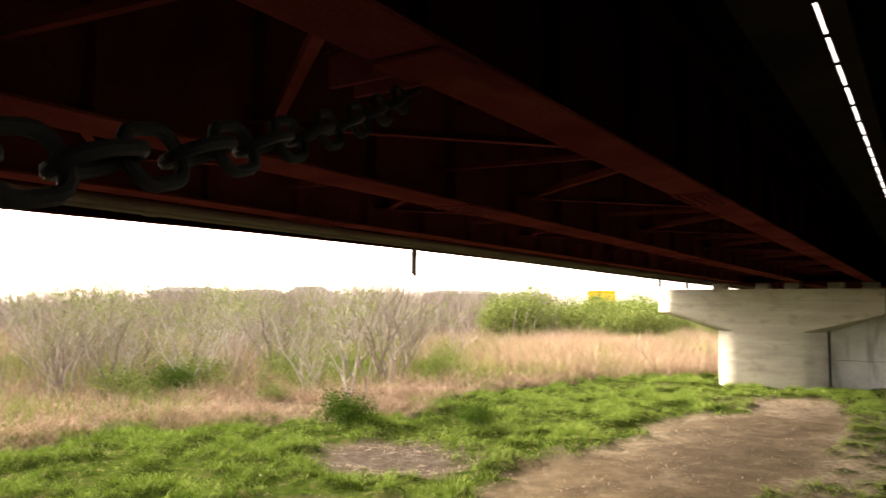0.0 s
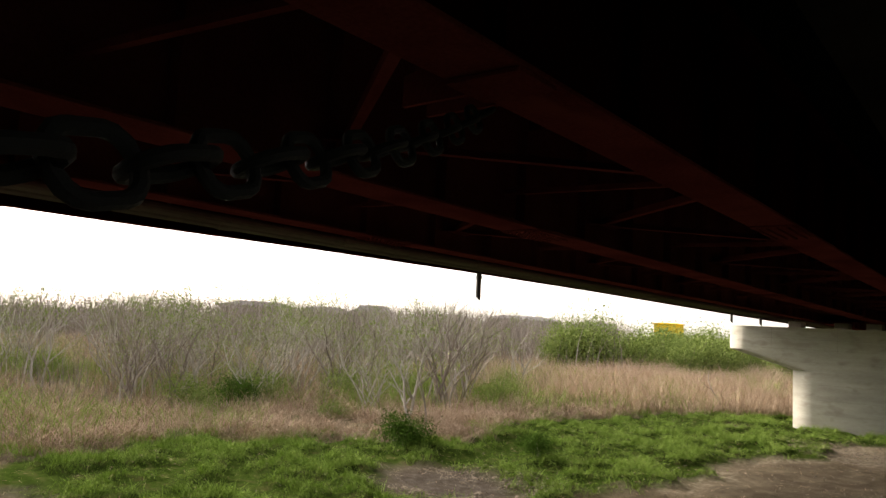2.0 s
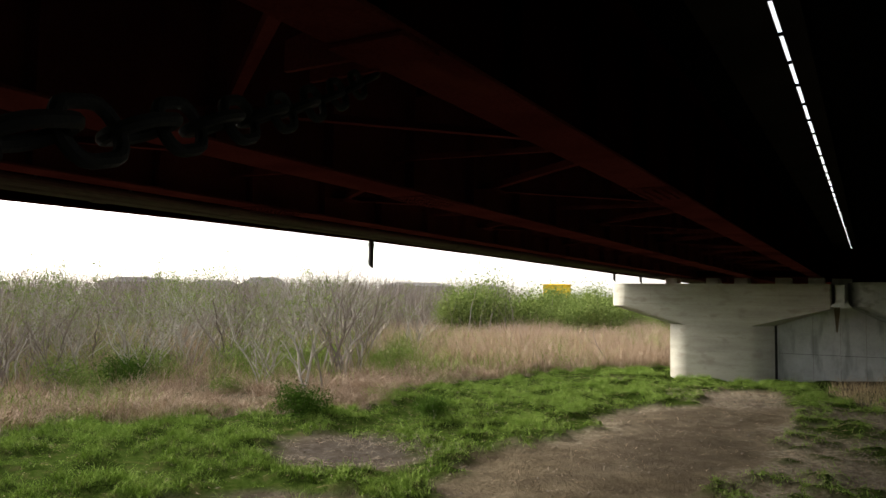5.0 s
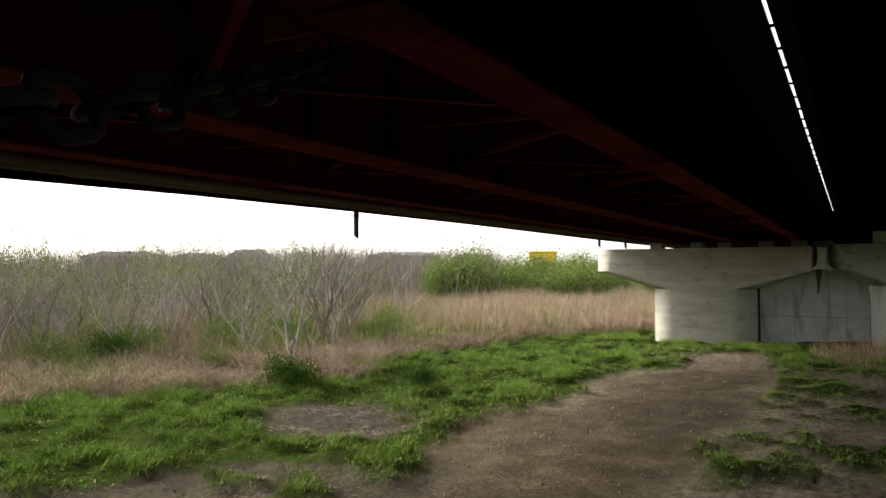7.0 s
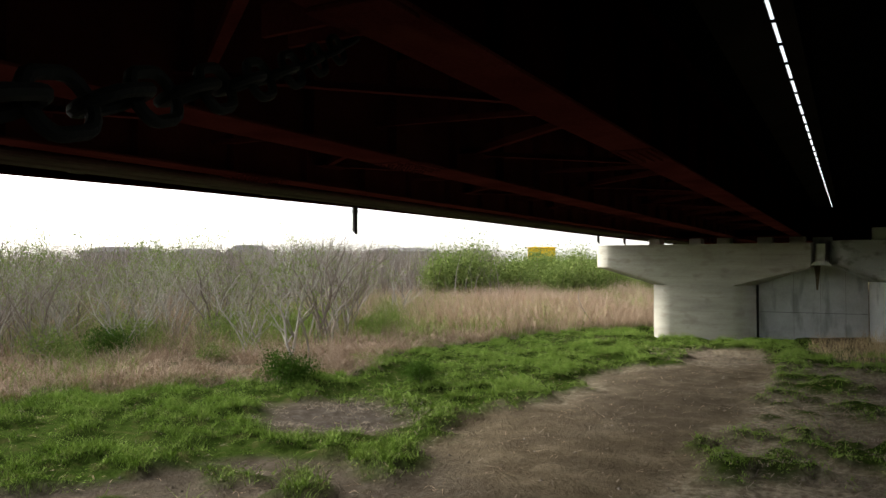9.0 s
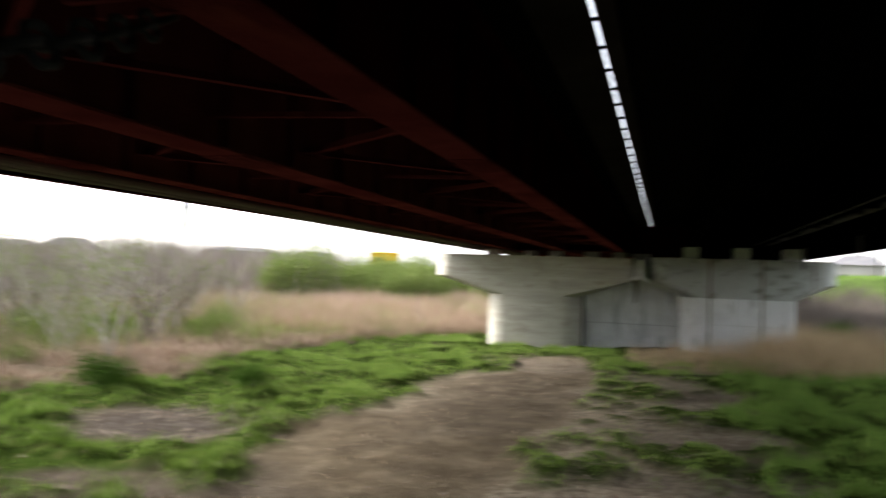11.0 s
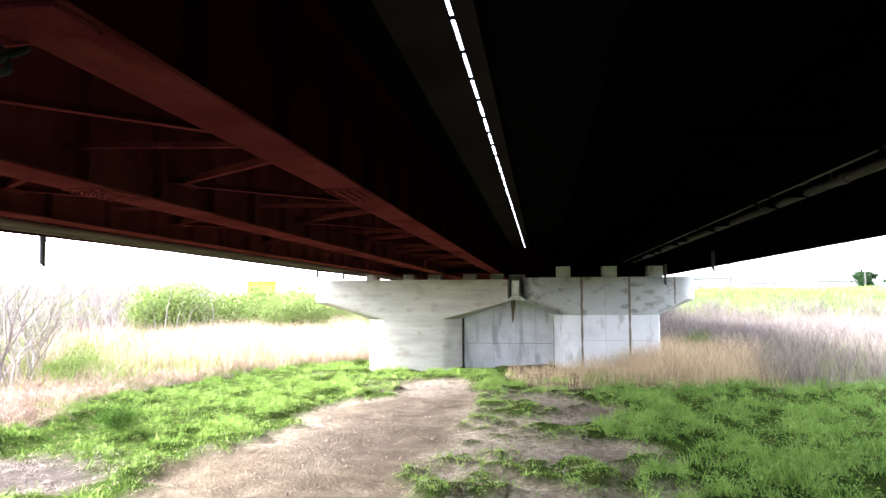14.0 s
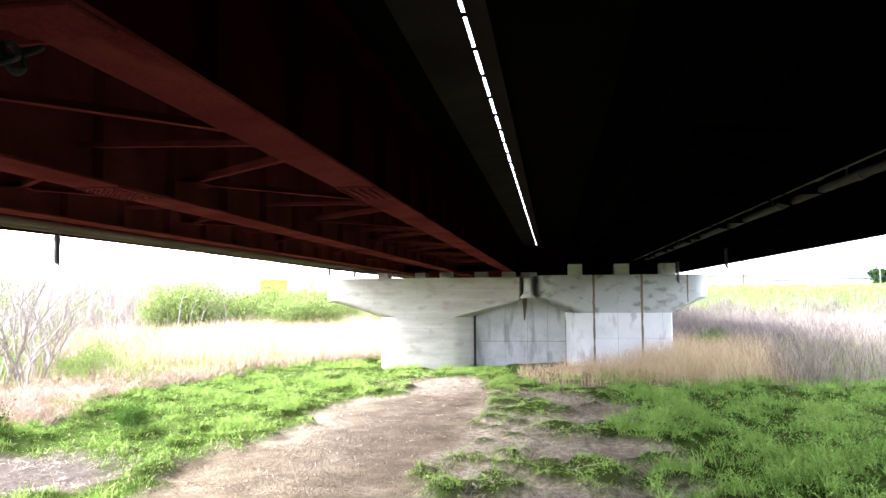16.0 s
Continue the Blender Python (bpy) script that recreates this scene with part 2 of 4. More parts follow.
def bare(x, y):
    """1 on trodden soil, 0 under grass."""
    x, y = np.asarray(x, float), np.asarray(y, float)
    w = (fbm(x, y, 0.9) - 0.5) * 1.5 + (fbm(x, y, 2.6) - 0.5) * 1.1
    a = smoothstep(0.28, -0.28, np.maximum(track_left(y) - x, x - track_right(y)) + w * 0.75) * smoothstep(34.0, 33.0, y)
    near = smoothstep(0.5, -0.4, y - np.interp(x, [-30, -12, -11.6, -10.7, -10.2, -9.3, -7.9, -7.0, -6.3, -2.5, 0, 2.5, 6.5], [5.5, 6.5, 7.0, 7.9, 9.0, 10.3, 10.8, 10.6, 11, 12.0, 14.0, 13.5, 9]) + w * 0.9)
    patch = smoothstep(0.3, -0.3, np.hypot((x + 10.7 + 0.25 * (y - 14.0)) / 1.95, (y - 14.0) / 1.9) - 1 + w * 0.4)
    hollow = oval(x, y, -9.4, 33.4, 1.2, 0.8, w * 0.5, 0.3)
    right = np.interp(y, [8, 13.8, 15.8, 17.7, 18.6, 24.6, 26.5, 28.5], [3.0, 2.8, 2.9, 2.9, 2.2, 2.2, 0.8, -1.5])
    strip = smoothstep(0.35, -0.3, x - right + w * 0.6) * (x > -3.2) * smoothstep(29.5, 26.5, y + w)
    line = smoothstep(0.75, 0.2, np.abs(x + 1.75 - 0.3 * np.sin(y * 0.8))) * np.maximum(smoothstep(0.5, 0.6, fbm(x, y + 9, 1.2)), smoothstep(22, 26, y) * 0.6)
    tufts = np.max([line, smoothstep(0.60, 0.68, fbm(x + 5, y, 1.3)),
                    oval(x, y, 0.8, 20.0, 1.3, 1.5, w * 0.9), oval(x, y, 0.75, 14.9, 0.7, 1.3, w * 0.6), oval(x, y, -2.6, 16.1, 0.45, 0.7, w * 0.5),
                    oval(x, y, -0.8, 23.4, 0.8, 1.1, w * 0.6), oval(x, y, -1.2, 14.0, 0.4, 0.9, w * 0.9)], axis=0)
    return np.clip(np.max([a, near * (1 - 0.8 * tufts), patch, hollow, strip * (1 - tufts)], axis=0), 0, 1)


def damp(x, y):
    """1 where the bare soil stays dark and wet."""
    w = (fbm(x, y, 0.8) - 0.5) * 1.2
    near = smoothstep(1.5, -1.0, y - np.interp(x, [-14, -10, -7, -4, 0, 4], [7.5, 10.5, 11.5, 9.5, 9.0, 9.0]) + w)
    return np.clip(np.max([oval(x, y, -10.7, 14.0, 2.3, 2.2, w * 0.5), 0.45 * oval(x, y, 1.2, 16.3, 2.1, 2.2, w * 0.4), 0.45 * oval(x, y, 0.8, 23.6, 1.7, 1.9, w * 0.4),
                           0.35 * oval(x, y, -4.6, 20.5, 2.2, 6.0, w), 0.7 * near], axis=0), 0, 1)


def lit_chaffy(x, y):
    """1 where the trodden soil is dry and pale with chaff, and where side light is painted on the strip."""
    w = (fbm(x + 11, y, 0.9) - 0.5) * 1.4
    # light from the open right side, painted as paler soil along the strip
    side = smoothstep(-3.2, -1.6, x + w) * smoothstep(4.0, 2.5, x) * (1 - 0.8 * oval(x, y, 1.2, 16.3, 2.0, 1.9, w * 0.4)) * (1 - 0.7 * oval(x, y, 0.8, 23.6, 1.5, 1.6, w * 0.4))
    rim = smoothstep(1.1, 0.1, x - track_left(y) + w) * smoothstep(-1.2, -0.4, x - track_left(y)) * smoothstep(15, 18, y)
    return np.clip(np.max([side, 0.7 * rim, oval(x, y, -4.9, 29.8, 2.4, 3.0, w * 0.5)], axis=0), 0, 1)


def levee(x, y):
    """Crest of the embankment on the open right side, bending away behind the pier."""
    c = 95 - 0.10 * (x - 20)
    h = 4.35 * smoothstep(2, 22, x) * smoothstep(c - 17, c, y) * (1 - 0.25 * smoothstep(c + 5, c + 25, y))
    return h + 3.0 * smoothstep(150, 230, np.hypot(x, y)) * (1 - smoothstep(2, 30, x) * 0.7)


def ground_z(x, y):
    x, y = np.asarray(x, float), np.asarray(y, float)
    z = (fbm(x, y, 0.22) - 0.5) * 0.22 + (fbm(x, y, 1.1) - 0.5) * 0.12
    z = z - 0.06 * bare(x, y) + bare(x, y) * (fbm(x, y, 2.6) - 0.5) * 0.09
    z = z + (1 - bare(x, y)) * 0.15 * smoothstep(0.38, 0.66, fbm(x, y, 1.25))
    z = z * smoothstep(260, 60, np.hypot(x, y)) + 0.16 * smoothstep(-1, 3, x) * smoothstep(24, 34, y) * (y < 60)
    # rear rise and side slopes are unseen, added to keep light off the piers
    berm = 1.85 * smoothstep(5.2, 1.2, y) + 4.4 * smoothstep(-2.0, -11.0, y) + 3.0 * smoothstep(2.0, -4.0, y) * smoothstep(12.5, 17.0, np.abs(x + 1.8)) * smoothstep(-11.0, -2.0, y)
    return z + berm + levee(x, y)


def spaced(lo, a, b, hi, step, grow=1.22):
    core = list(np.arange(a, b, step))
    up, s = [b], step
    while up[-1] < hi:
        s *= grow
        up.append(up[-1] + s)
    dn, s = [a], step
    while dn[-1] > lo:
        s *= grow
        dn.append(dn[-1] - s)
    return np.array(dn[:0:-1] + core + up)


def ground_material():
    m = bpy.data.materials.new("riverside_ground")
    m.use_nodes = True
    n, l = m.node_tree.nodes, m.node_tree.links
    b = n["Principled BSDF"]
    b.inputs["Roughness"].default_value = 0.95
    b.inputs["Specular IOR Level"].default_value = 0.0
    geo = n.new("ShaderNodeNewGeometry")

    def ns(scale, detail=8, stretch=(1, 1, 1)):
        mp = n.new("ShaderNodeMapping")
        mp.inputs["Scale"].default_value = stretch
        l.new(geo.outputs["Position"], mp.inputs["Vector"])
        t = n.new("ShaderNodeTexNoise")
        t.inputs["Scale"].default_value, t.inputs["Detail"].default_value, t.inputs["Roughness"].default_value = scale, detail, 0.65
        l.new(mp.outputs[0], t.inputs["Vector"])
        return t.outputs["Fac"]

    def ramp(fac, stops):
        r = n.new("ShaderNodeValToRGB")
        while len(r.color_ramp.elements) < len(stops):
            r.color_ramp.elements.new(0.5)
        for e, (p, c) in zip(r.color_ramp.elements, stops):
            e.position, e.color = p, (*c, 1)
        l.new(fac, r.inputs["Fac"])
        return r.outputs["Color"]

    def mix(f, a, c):
        x = n.new("ShaderNodeMix")
        x.data_type = "RGBA"
        l.new(f, x.inputs["Factor"])
        l.new(a, x.inputs["A"])
        l.new(c, x.inputs["B"])
        return x.outputs["Result"]

    soil = ramp(ns(1.3, 10), [(0.30, (0.050, 0.038, 0.024)), (0.45, (0.080, 0.062, 0.040)), (0.58, (0.115, 0.091, 0.060)), (0.72, (0.19, 0.158, 0.110))])
    fine = ramp(ns(45, 3), [(0.35, (0.05, 0.039, 0.026)), (0.6, (0.11, 0.09, 0.061)), (0.8, (0.24, 0.20, 0.145))])
    pale = ramp(ns(0.9, 6, (1.0, 0.6, 1)), [(0.52, (0.0, 0.0, 0.0)), (0.74, (0.45, 0.45, 0.45))])
    dry = ramp(ns(14, 6), [(0.35, (0.11, 0.09, 0.062)), (0.6, (0.27, 0.23, 0.165))])
    half = n.new("ShaderNodeValue")
    half.outputs[0].default_value = 0.4
    soil = mix(half.outputs[0], soil, fine)
    soil = mix(pale, soil, dry)
    turf = ramp(ns(3.0, 8), [(0.3, (0.014, 0.02, 0.005)), (0.5, (0.03, 0.05, 0.009)), (0.7, (0.06, 0.06, 0.022))])
    field = ramp(ns(0.12, 8), [(0.35, (0.10, 0.075, 0.05)), (0.5, (0.13, 0.105, 0.07)), (0.62, (0.07, 0.095, 0.03))])
    green = ramp(ns(0.25, 8), [(0.35, (0.045, 0.075, 0.02)), (0.55, (0.07, 0.105, 0.03)), (0.7, (0.12, 0.135, 0.06))])

    def attr(name):
        a = n.new("ShaderNodeAttribute")
        a.attribute_name = name
        return a.outputs["Fac"]

    wet = ramp(ns(5, 8), [(0.3, (0.030, 0.025, 0.022)), (0.5, (0.055, 0.047, 0.041)), (0.72, (0.105, 0.092, 0.082))])
    soft = n.new("ShaderNodeMath")
    soft.operation = "MULTIPLY"
    soft.inputs[1].default_value = 0.75
    l.new(attr("damp"), soft.inputs[0])
    soil = mix(soft.outputs[0], soil, wet)
    chaff = ramp(ns(6, 10), [(0.3, (0.09, 0.072, 0.050)), (0.48, (0.18, 0.15, 0.108)), (0.7, (0.34, 0.295, 0.225))])
    # chaff colour, which also carries the strip's painted side light
    soil = mix(attr("lit_chaffy"), soil, chaff)
    col = mix(attr("field"), turf, field)
    col = mix(attr("bank"), col, green)
    col = mix(attr("bare"), col, soil)
    l.new(col, b.inputs["Base Color"])
    bp = n.new("ShaderNodeBump")
    bp.inputs["Strength"].default_value, bp.inputs["Distance"].default_value = 0.9, 0.08
    l.new(ns(9, 10), bp.inputs["Height"])
    l.new(bp.outputs[0], b.inputs["Normal"])
    return m


def reed_edge_left(y):
    return np.interp(y, [0, 10, 12, 13.2, 15, 17, 20.2, 21.6, 26.5, 31.6, 35.8, 39.6, 42, 60], [-18.5, -17.6, -18.6, -17.6, -16.3, -15.3, -13.8, -15.0, -15.2, -14.4, -13, -10.7, -9.7, -9.5])


def in_left_field(x, y):
    return x < reed_edge_left(y) + (fbm(x, y, 0.5) - 0.5) * 2.5


def in_right_field(x, y):
    edge = np.interp(x, [-2, -0.9, 0, 2.4, 5, 8.4, 12.5, 30, 60], [33.5, 30.0, 29.2, 28.6, 28.2, 28.4, 29.8, 34, 40]) + (fbm(x, y, 0.5) - 0.5) * 2.0
    return (x > -1.6) & (y > edge)


gx, gy = spaced(-1500, -24, 16, 1500, 0.22), spaced(-300, 3, 42, 2500, 0.22)
GX, GY = np.meshgrid(gx, gy)
GZ = ground_z(GX, GY)
nx, ny = len(gx), len(gy)
idx = np.arange(nx * ny).reshape(ny, nx)
quads = np.stack([idx[:-1, :-1], idx[:-1, 1:], idx[1:, 1:], idx[1:, :-1]], -1).reshape(-1, 4)
gm = bpy.data.meshes.new("ground")
gm.from_pydata(np.stack([GX, GY, GZ], -1).reshape(-1, 3).tolist(), [], quads.tolist())
for nm, val in (("bare", bare(GX, GY) * (GX > -22) * (GX < 16) * (GY < 60)),
                ("field", np.where(in_left_field(GX, GY) | in_right_field(GX, GY) | (GY > 60), 1.0, 0.0)),
                ("damp", damp(GX, GY)),
                ("lit_chaffy", lit_chaffy(GX, GY)),
                ("bank", np.clip(levee(GX, GY) / 1.5 - 0.6, 0, 1))):
    gm.attributes.new(nm, "FLOAT", "POINT").data.foreach_set("value", val.reshape(-1).astype(np.float32))
for p in gm.polygons:
    p.use_smooth = True
gm.materials.append(ground_material())
ground = tagged(new("ground", gm), "trodden brown soil and grassy riverside ground with a levee", "ground", kind="structure")

# ---- piers ----
def rounded(x0, x1, y0, y1, left, right, n=16):
    """Plan outline with half-oval ends that reach left and right beyond x0 and x1."""
    cy, ry = (y0 + y1) / 2, (y1 - y0) / 2
    a = [(x1 + right * math.cos(t), cy + ry * math.sin(t)) for t in (-math.pi / 2 + math.pi * k / n for k in range(n + 1))]
    b = [(x0 - left * math.cos(t), cy - ry * math.sin(t)) for t in (-math.pi / 2 + math.pi * k / n for k in range(n + 1))]
    return a + b


def loft(bm, levels):
    """Closed skin through outlines of the same count at rising heights."""
    rings = [[bm.verts.new((x, y, z)) for x, y in outline] for outline, z in levels]
    for r0, r1 in zip(rings, rings[1:]):
        for i in range(len(r0)):
            j = (i + 1) % len(r0)
            bm.faces.new((r0[i], r0[j], r1[j], r1[i]))
    bm.faces.new(rings[0][::-1])
    bm.faces.new(rings[-1])


def streak(parent, x, y, top, bot, width, seed):
    """A ragged run of rusty water down a face."""
    rnd = random.Random(seed)
    n = 14
    zs = [top + (bot - top) * k / n for k in range(n + 1)]
    lo = [(x - width * rnd.uniform(0.3, 0.6) * (1 - 0.35 * k / n), z) for k, z in enumerate(zs)]
    hi = [(x + width * rnd.uniform(0.3, 0.6) * (1 - 0.35 * k / n), z) for k, z in enumerate(zs)]
    bm = bmesh.new()
    for k in range(n):
        bm.faces.new([bm.verts.new((px, y, pz)) for px, pz in (lo[k], hi[k], hi[k + 1], lo[k + 1])])
    bmesh.ops.remove_doubles(bm, verts=bm.verts[:], dist=0.0005)
    bmesh.ops.solidify(bm, geom=bm.faces[:], thickness=0.004)
    part("stain_streak", bm, STAIN, parent)


def pier_left():
    t = thing("bridge_pier", "beige concrete hammerhead pier under the red bridge, standing in grass", "bridge pier", "bridge piers")
    foot = rounded(-7.57, -4.84, 36, 39.2, 1.12, 0.85)
    head = rounded(-10.31, -1.65, 36, 39.2, 1.22, 0.14)
    bm = bmesh.new()
    loft(bm, [(foot, -0.8), (foot, 2.497)])
    part("column", bm, CONC_L, t, smooth=True)
    bm = bmesh.new()
    loft(bm, [(foot, 2.50), (head, 3.34), (head, 4.42)])
    part("cap", bm, CONC_L, t, smooth=True)
    for x0, x1 in ((-8.75, -8.2), (-6.85, -6.3), (-5.6, -5.0), (-3.85, -3.2), (-2.5, -1.85)):
        box("bearing_block", x0, x1, 36.7, 37.6, 4.42, 4.71, CONC_L, t, 0.02)
    for z in (3.9, 3.45, 2.9, 1.95, 1.3, 0.7):
        x0, x1 = (-10.2, -1.8) if z > 3.4 else ((-8.6, -3.3) if z > 2.5 else (-7.5, -4.9))
        box("joint_line", x0, x1, 35.997, 36.01, z, z + 0.008, FAINT, t)
    for x in (-9.3, -6.6, -3.6):
        box("joint_line", x - 0.005, x + 0.005, 35.997, 36.01, 3.36, 4.4, FAINT, t)
    return t


def pier_right():
    t = thing("bridge_pier", "grey stained concrete hammerhead pier under the dark bridge", "bridge pier", "bridge piers")
    foot = rounded(1.86, 5.45, 36, 39.2, 1.25, 0.12)
    head = rounded(0.1, 6.55, 36, 39.2, 1.05, 0.8)
    bm = bmesh.new()
    loft(bm, [(foot, -0.8), (foot, 2.697)])
    part("column", bm, CONC_R, t, smooth=True)
    bm = bmesh.new()
    loft(bm, [(foot, 2.70), (head, 3.45), (head, 4.5)])
    part("cap", bm, CONC_W, t, smooth=True)
    for x in (1.06, 3.25, 5.38):
        box("bearing_block", x - 0.34, x + 0.34, 36.25, 37.2, 4.5, 5.03, CONC_R, t, 0.02)
    for k, (x, top, bot) in enumerate(((1.9, 4.5, 0.0), (4.12, 4.5, 0.0), (6.2, 4.5, 3.2))):
        streak(t, x, 35.994, top, bot, 0.13 if k < 2 else 0.09, 40 + k)
    for x in (3.0, 5.05):
        box("joint_line", x - 0.006, x + 0.006, 35.997, 36.01, 0, 4.4, FAINT, t)
    box("joint_line", 1.9, 5.4, 35.997, 36.01, 1.5, 1.51, FAINT, t)
    return t


pier_left()
pier_right()


def infill_wall():
    t = thing("wall_between_piers", "grey concrete wall filling the gap between the two piers", "wall", kind="structure")
    box("wall_slab", -4.1, 0.57, 37.6, 38.2, -0.6, 3.55, CONC_I, t)
    for x in (-2.4, -1.3, -0.3):
        box("joint_line", x - 0.007, x + 0.007, 37.594, 37.61, 0, 3.5, FAINT, t)
    box("joint_line", -3.8, 0.55, 37.594, 37.61, 1.25, 1.265, JOINT, t)
    # flat dark strip painted in for the shaded recess beside the column
    box("gap_shade", -3.99, -3.88, 37.58, 37.61, -0.3, 3.5, JOINT, t)
    # added slab, only there to block the sky between the pier caps
    box("gap_blocker", -1.6, -0.8, 37.7, 38.1, 3.56, 4.7, CONC_R, t)
    bm = bmesh.new()
    prism_xz(bm, [(-1.56, 3.45), (-1.28, 3.45), (-1.33, 2.9), (-1.40, 2.3), (-1.47, 2.3), (-1.50, 2.9)], 37.592, 37.61)
    part("stain_streak", bm, STAIN, t)
    return t


infill_wall()
drip = thing("drain_outlet", "small pale concrete drain outlet between the pier caps", "drain")
box("channel", -1.4, -1.05, 36.15, 36.8, 3.6, 4.38, CONC_R, drip, 0.02)
bm = bmesh.new()
prism_xz(bm, [(-1.44, 3.62), (-1.0, 3.62), (-0.8, 3.42), (-1.64, 3.42)], 36.05, 36.9)
part("lip", bm, CONC_R, drip)

# ---- abutment behind the camera ----
ab = thing("abutment", "plain concrete abutment wall carrying the bridge ends", "abutment", kind="structure")
box("breast_wall", -12.5, 9.0, -5.0, -3.0, -1, 4.6, CONC_L, ab)
box("back_wall", -12.5, 9.0, -6.5, -5.0, -1, 6.6, CONC_L, ab)

# ---- bridges ----
Y0, Y1 = -4.9, 108.0


def i_girder(parent, x, z0, z1, flange, material, web, label=""):
    bm = bmesh.new()
    add_box(bm, x - 0.009, x + 0.009, Y0, Y1, z0 + 0.03, z1 - 0.025)
    g = part("girder", bm, web, parent, label)
    box("bottom_flange", x - flange / 2, x + flange / 2, Y0, Y1, z0, z0 + 0.03, material, g, 0.004)
    box("top_flange", x - flange / 2, x + flange / 2, Y0, Y1, z1 - 0.025, z1, web, g)
    return g


def angle_bar(bm, a, b, w=0.11, t=0.012):
    """An L bar from a to b, one leg flat, one upright."""
    a, b = Vector(a), Vector(b)
    d = (b - a).normalized()
    s = d.cross(Vector((0, 0, 1))).normalized()
    u = s.cross(d)
    for (s0, s1, u0, u1) in ((-w / 2, w / 2, 0, t), (-w / 2, -w / 2 + t, t, w)):
        va = [bm.verts.new(a + s * p + u * q) for p, q in ((s0, u0), (s1, u0), (s1, u1), (s0, u1))]
        vb = [bm.verts.new(b + s * p + u * q) for p, q in ((s0, u0), (s1, u0), (s1, u1), (s0, u1))]
        bm.faces.new(va)
        bm.faces.new(vb[::-1])
        for i in range(4):
            bm.faces.new((va[i], vb[i], vb[(i + 1) % 4], va[(i + 1) % 4]))


def splice(parent, x, y, z0, flange):
    """Cover plate with rows of bolt heads under a bottom flange."""
    pl = box("splice_plate", x - flange / 2 + 0.01, x + flange / 2 - 0.01, y - 0.45, y + 0.45, z0 - 0.016, z0, RED, parent, 0.004)
    bm = bmesh.new()
    for i in range(11):
        for j in range(4):
            px, py = x + (j - 1.5) * flange * 0.23, y + (i - 5) * 0.08
            bmesh.ops.create_cone(bm, segments=6, radius1=0.016, radius2=0.016, depth=0.022, cap_ends=True, matrix=Matrix.Translation((px, py, z0 - 0.026)))
    b = part("bolts", bm, RED, pl, "rusty bolt heads in rows")
    b["kind"] = "stuff"
    return pl


GIRD = (-2.18, -4.95, -7.55)
ZB, ZT = 4.72, 6.2
red = thing("road_bridge", "dark red painted steel girder bridge seen from below", "bridge", "bridges")
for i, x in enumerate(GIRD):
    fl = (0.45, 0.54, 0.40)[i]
    # inner web takes the shade-coloured red, outer webs the plain red
    g = i_girder(red, x, ZB, ZT, fl, RED, RED_SHADED if i == 0 else RED)
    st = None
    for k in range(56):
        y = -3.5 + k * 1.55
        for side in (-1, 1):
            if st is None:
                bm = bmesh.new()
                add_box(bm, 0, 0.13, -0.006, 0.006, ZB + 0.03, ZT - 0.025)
                st = part("stiffener", bm, RED_SHADED if i == 0 else RED, g)
                st.matrix_basis = pose(x + 0.009, y, 0)
            else:
                again(st, pose(x + side * 0.009, y, 0, 0, 0, 0 if side > 0 else 180), g)
    for y in ((8.35, 19.5, 31.0) if i == 0 else (7.9, 18.9, 30.0)):
        splice(red, x, y, ZB, fl)
PITCH, ZL = 5.06, 5.06
for a, b in ((0, 1), (1, 2)):
    xa, xb = GIRD[a] - 0.03, GIRD[b] + 0.03
    for k in range(-1, 20):
        ya, yb = 2.36 + PITCH * k, 4.46 + PITCH * k
        for p, q, w in (((xa, ya, ZL), (xb, yb, ZL), 0.085), ((xb, yb, ZL), (xa, ya + PITCH, ZL), 0.085), ((xa, ya + PITCH, ZL + 0.02), (xb, ya + PITCH - 0.35, ZL + 0.02), 0.06)):
            bm = bmesh.new()
            angle_bar(bm, p, q, w)
            part("lateral_brace" if w > 0.07 else "cross_strut", bm, RED, red)
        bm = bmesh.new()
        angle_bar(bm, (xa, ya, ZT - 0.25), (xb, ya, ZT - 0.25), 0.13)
        part("cross_strut", bm, RED_SHADED, red)
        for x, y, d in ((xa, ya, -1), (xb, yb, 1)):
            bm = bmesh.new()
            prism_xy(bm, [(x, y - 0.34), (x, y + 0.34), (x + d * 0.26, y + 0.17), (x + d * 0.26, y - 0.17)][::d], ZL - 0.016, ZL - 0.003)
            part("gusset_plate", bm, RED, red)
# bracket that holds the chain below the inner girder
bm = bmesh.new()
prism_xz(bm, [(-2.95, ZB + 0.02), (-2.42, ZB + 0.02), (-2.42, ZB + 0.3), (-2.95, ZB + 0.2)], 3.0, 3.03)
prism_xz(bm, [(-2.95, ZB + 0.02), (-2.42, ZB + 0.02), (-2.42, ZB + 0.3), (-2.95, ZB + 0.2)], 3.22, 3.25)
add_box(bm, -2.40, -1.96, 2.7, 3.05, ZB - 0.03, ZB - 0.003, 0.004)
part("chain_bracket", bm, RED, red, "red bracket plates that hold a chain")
# plates added past the pier to shut out the sky below the decks
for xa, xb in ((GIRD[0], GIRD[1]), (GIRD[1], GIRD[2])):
    box("sky_blocker", xb + 0.02, xa - 0.02, 38.0, 38.05, ZB + 0.1, ZT - 0.05, RED_SHADED, red)
box("sky_blocker", GIRD[0] + 0.02, 0.98, 39.3, 39.36, 4.6, ZT - 0.05, RED_SHADED, red)
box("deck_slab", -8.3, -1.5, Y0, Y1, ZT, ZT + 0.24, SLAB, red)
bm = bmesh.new()
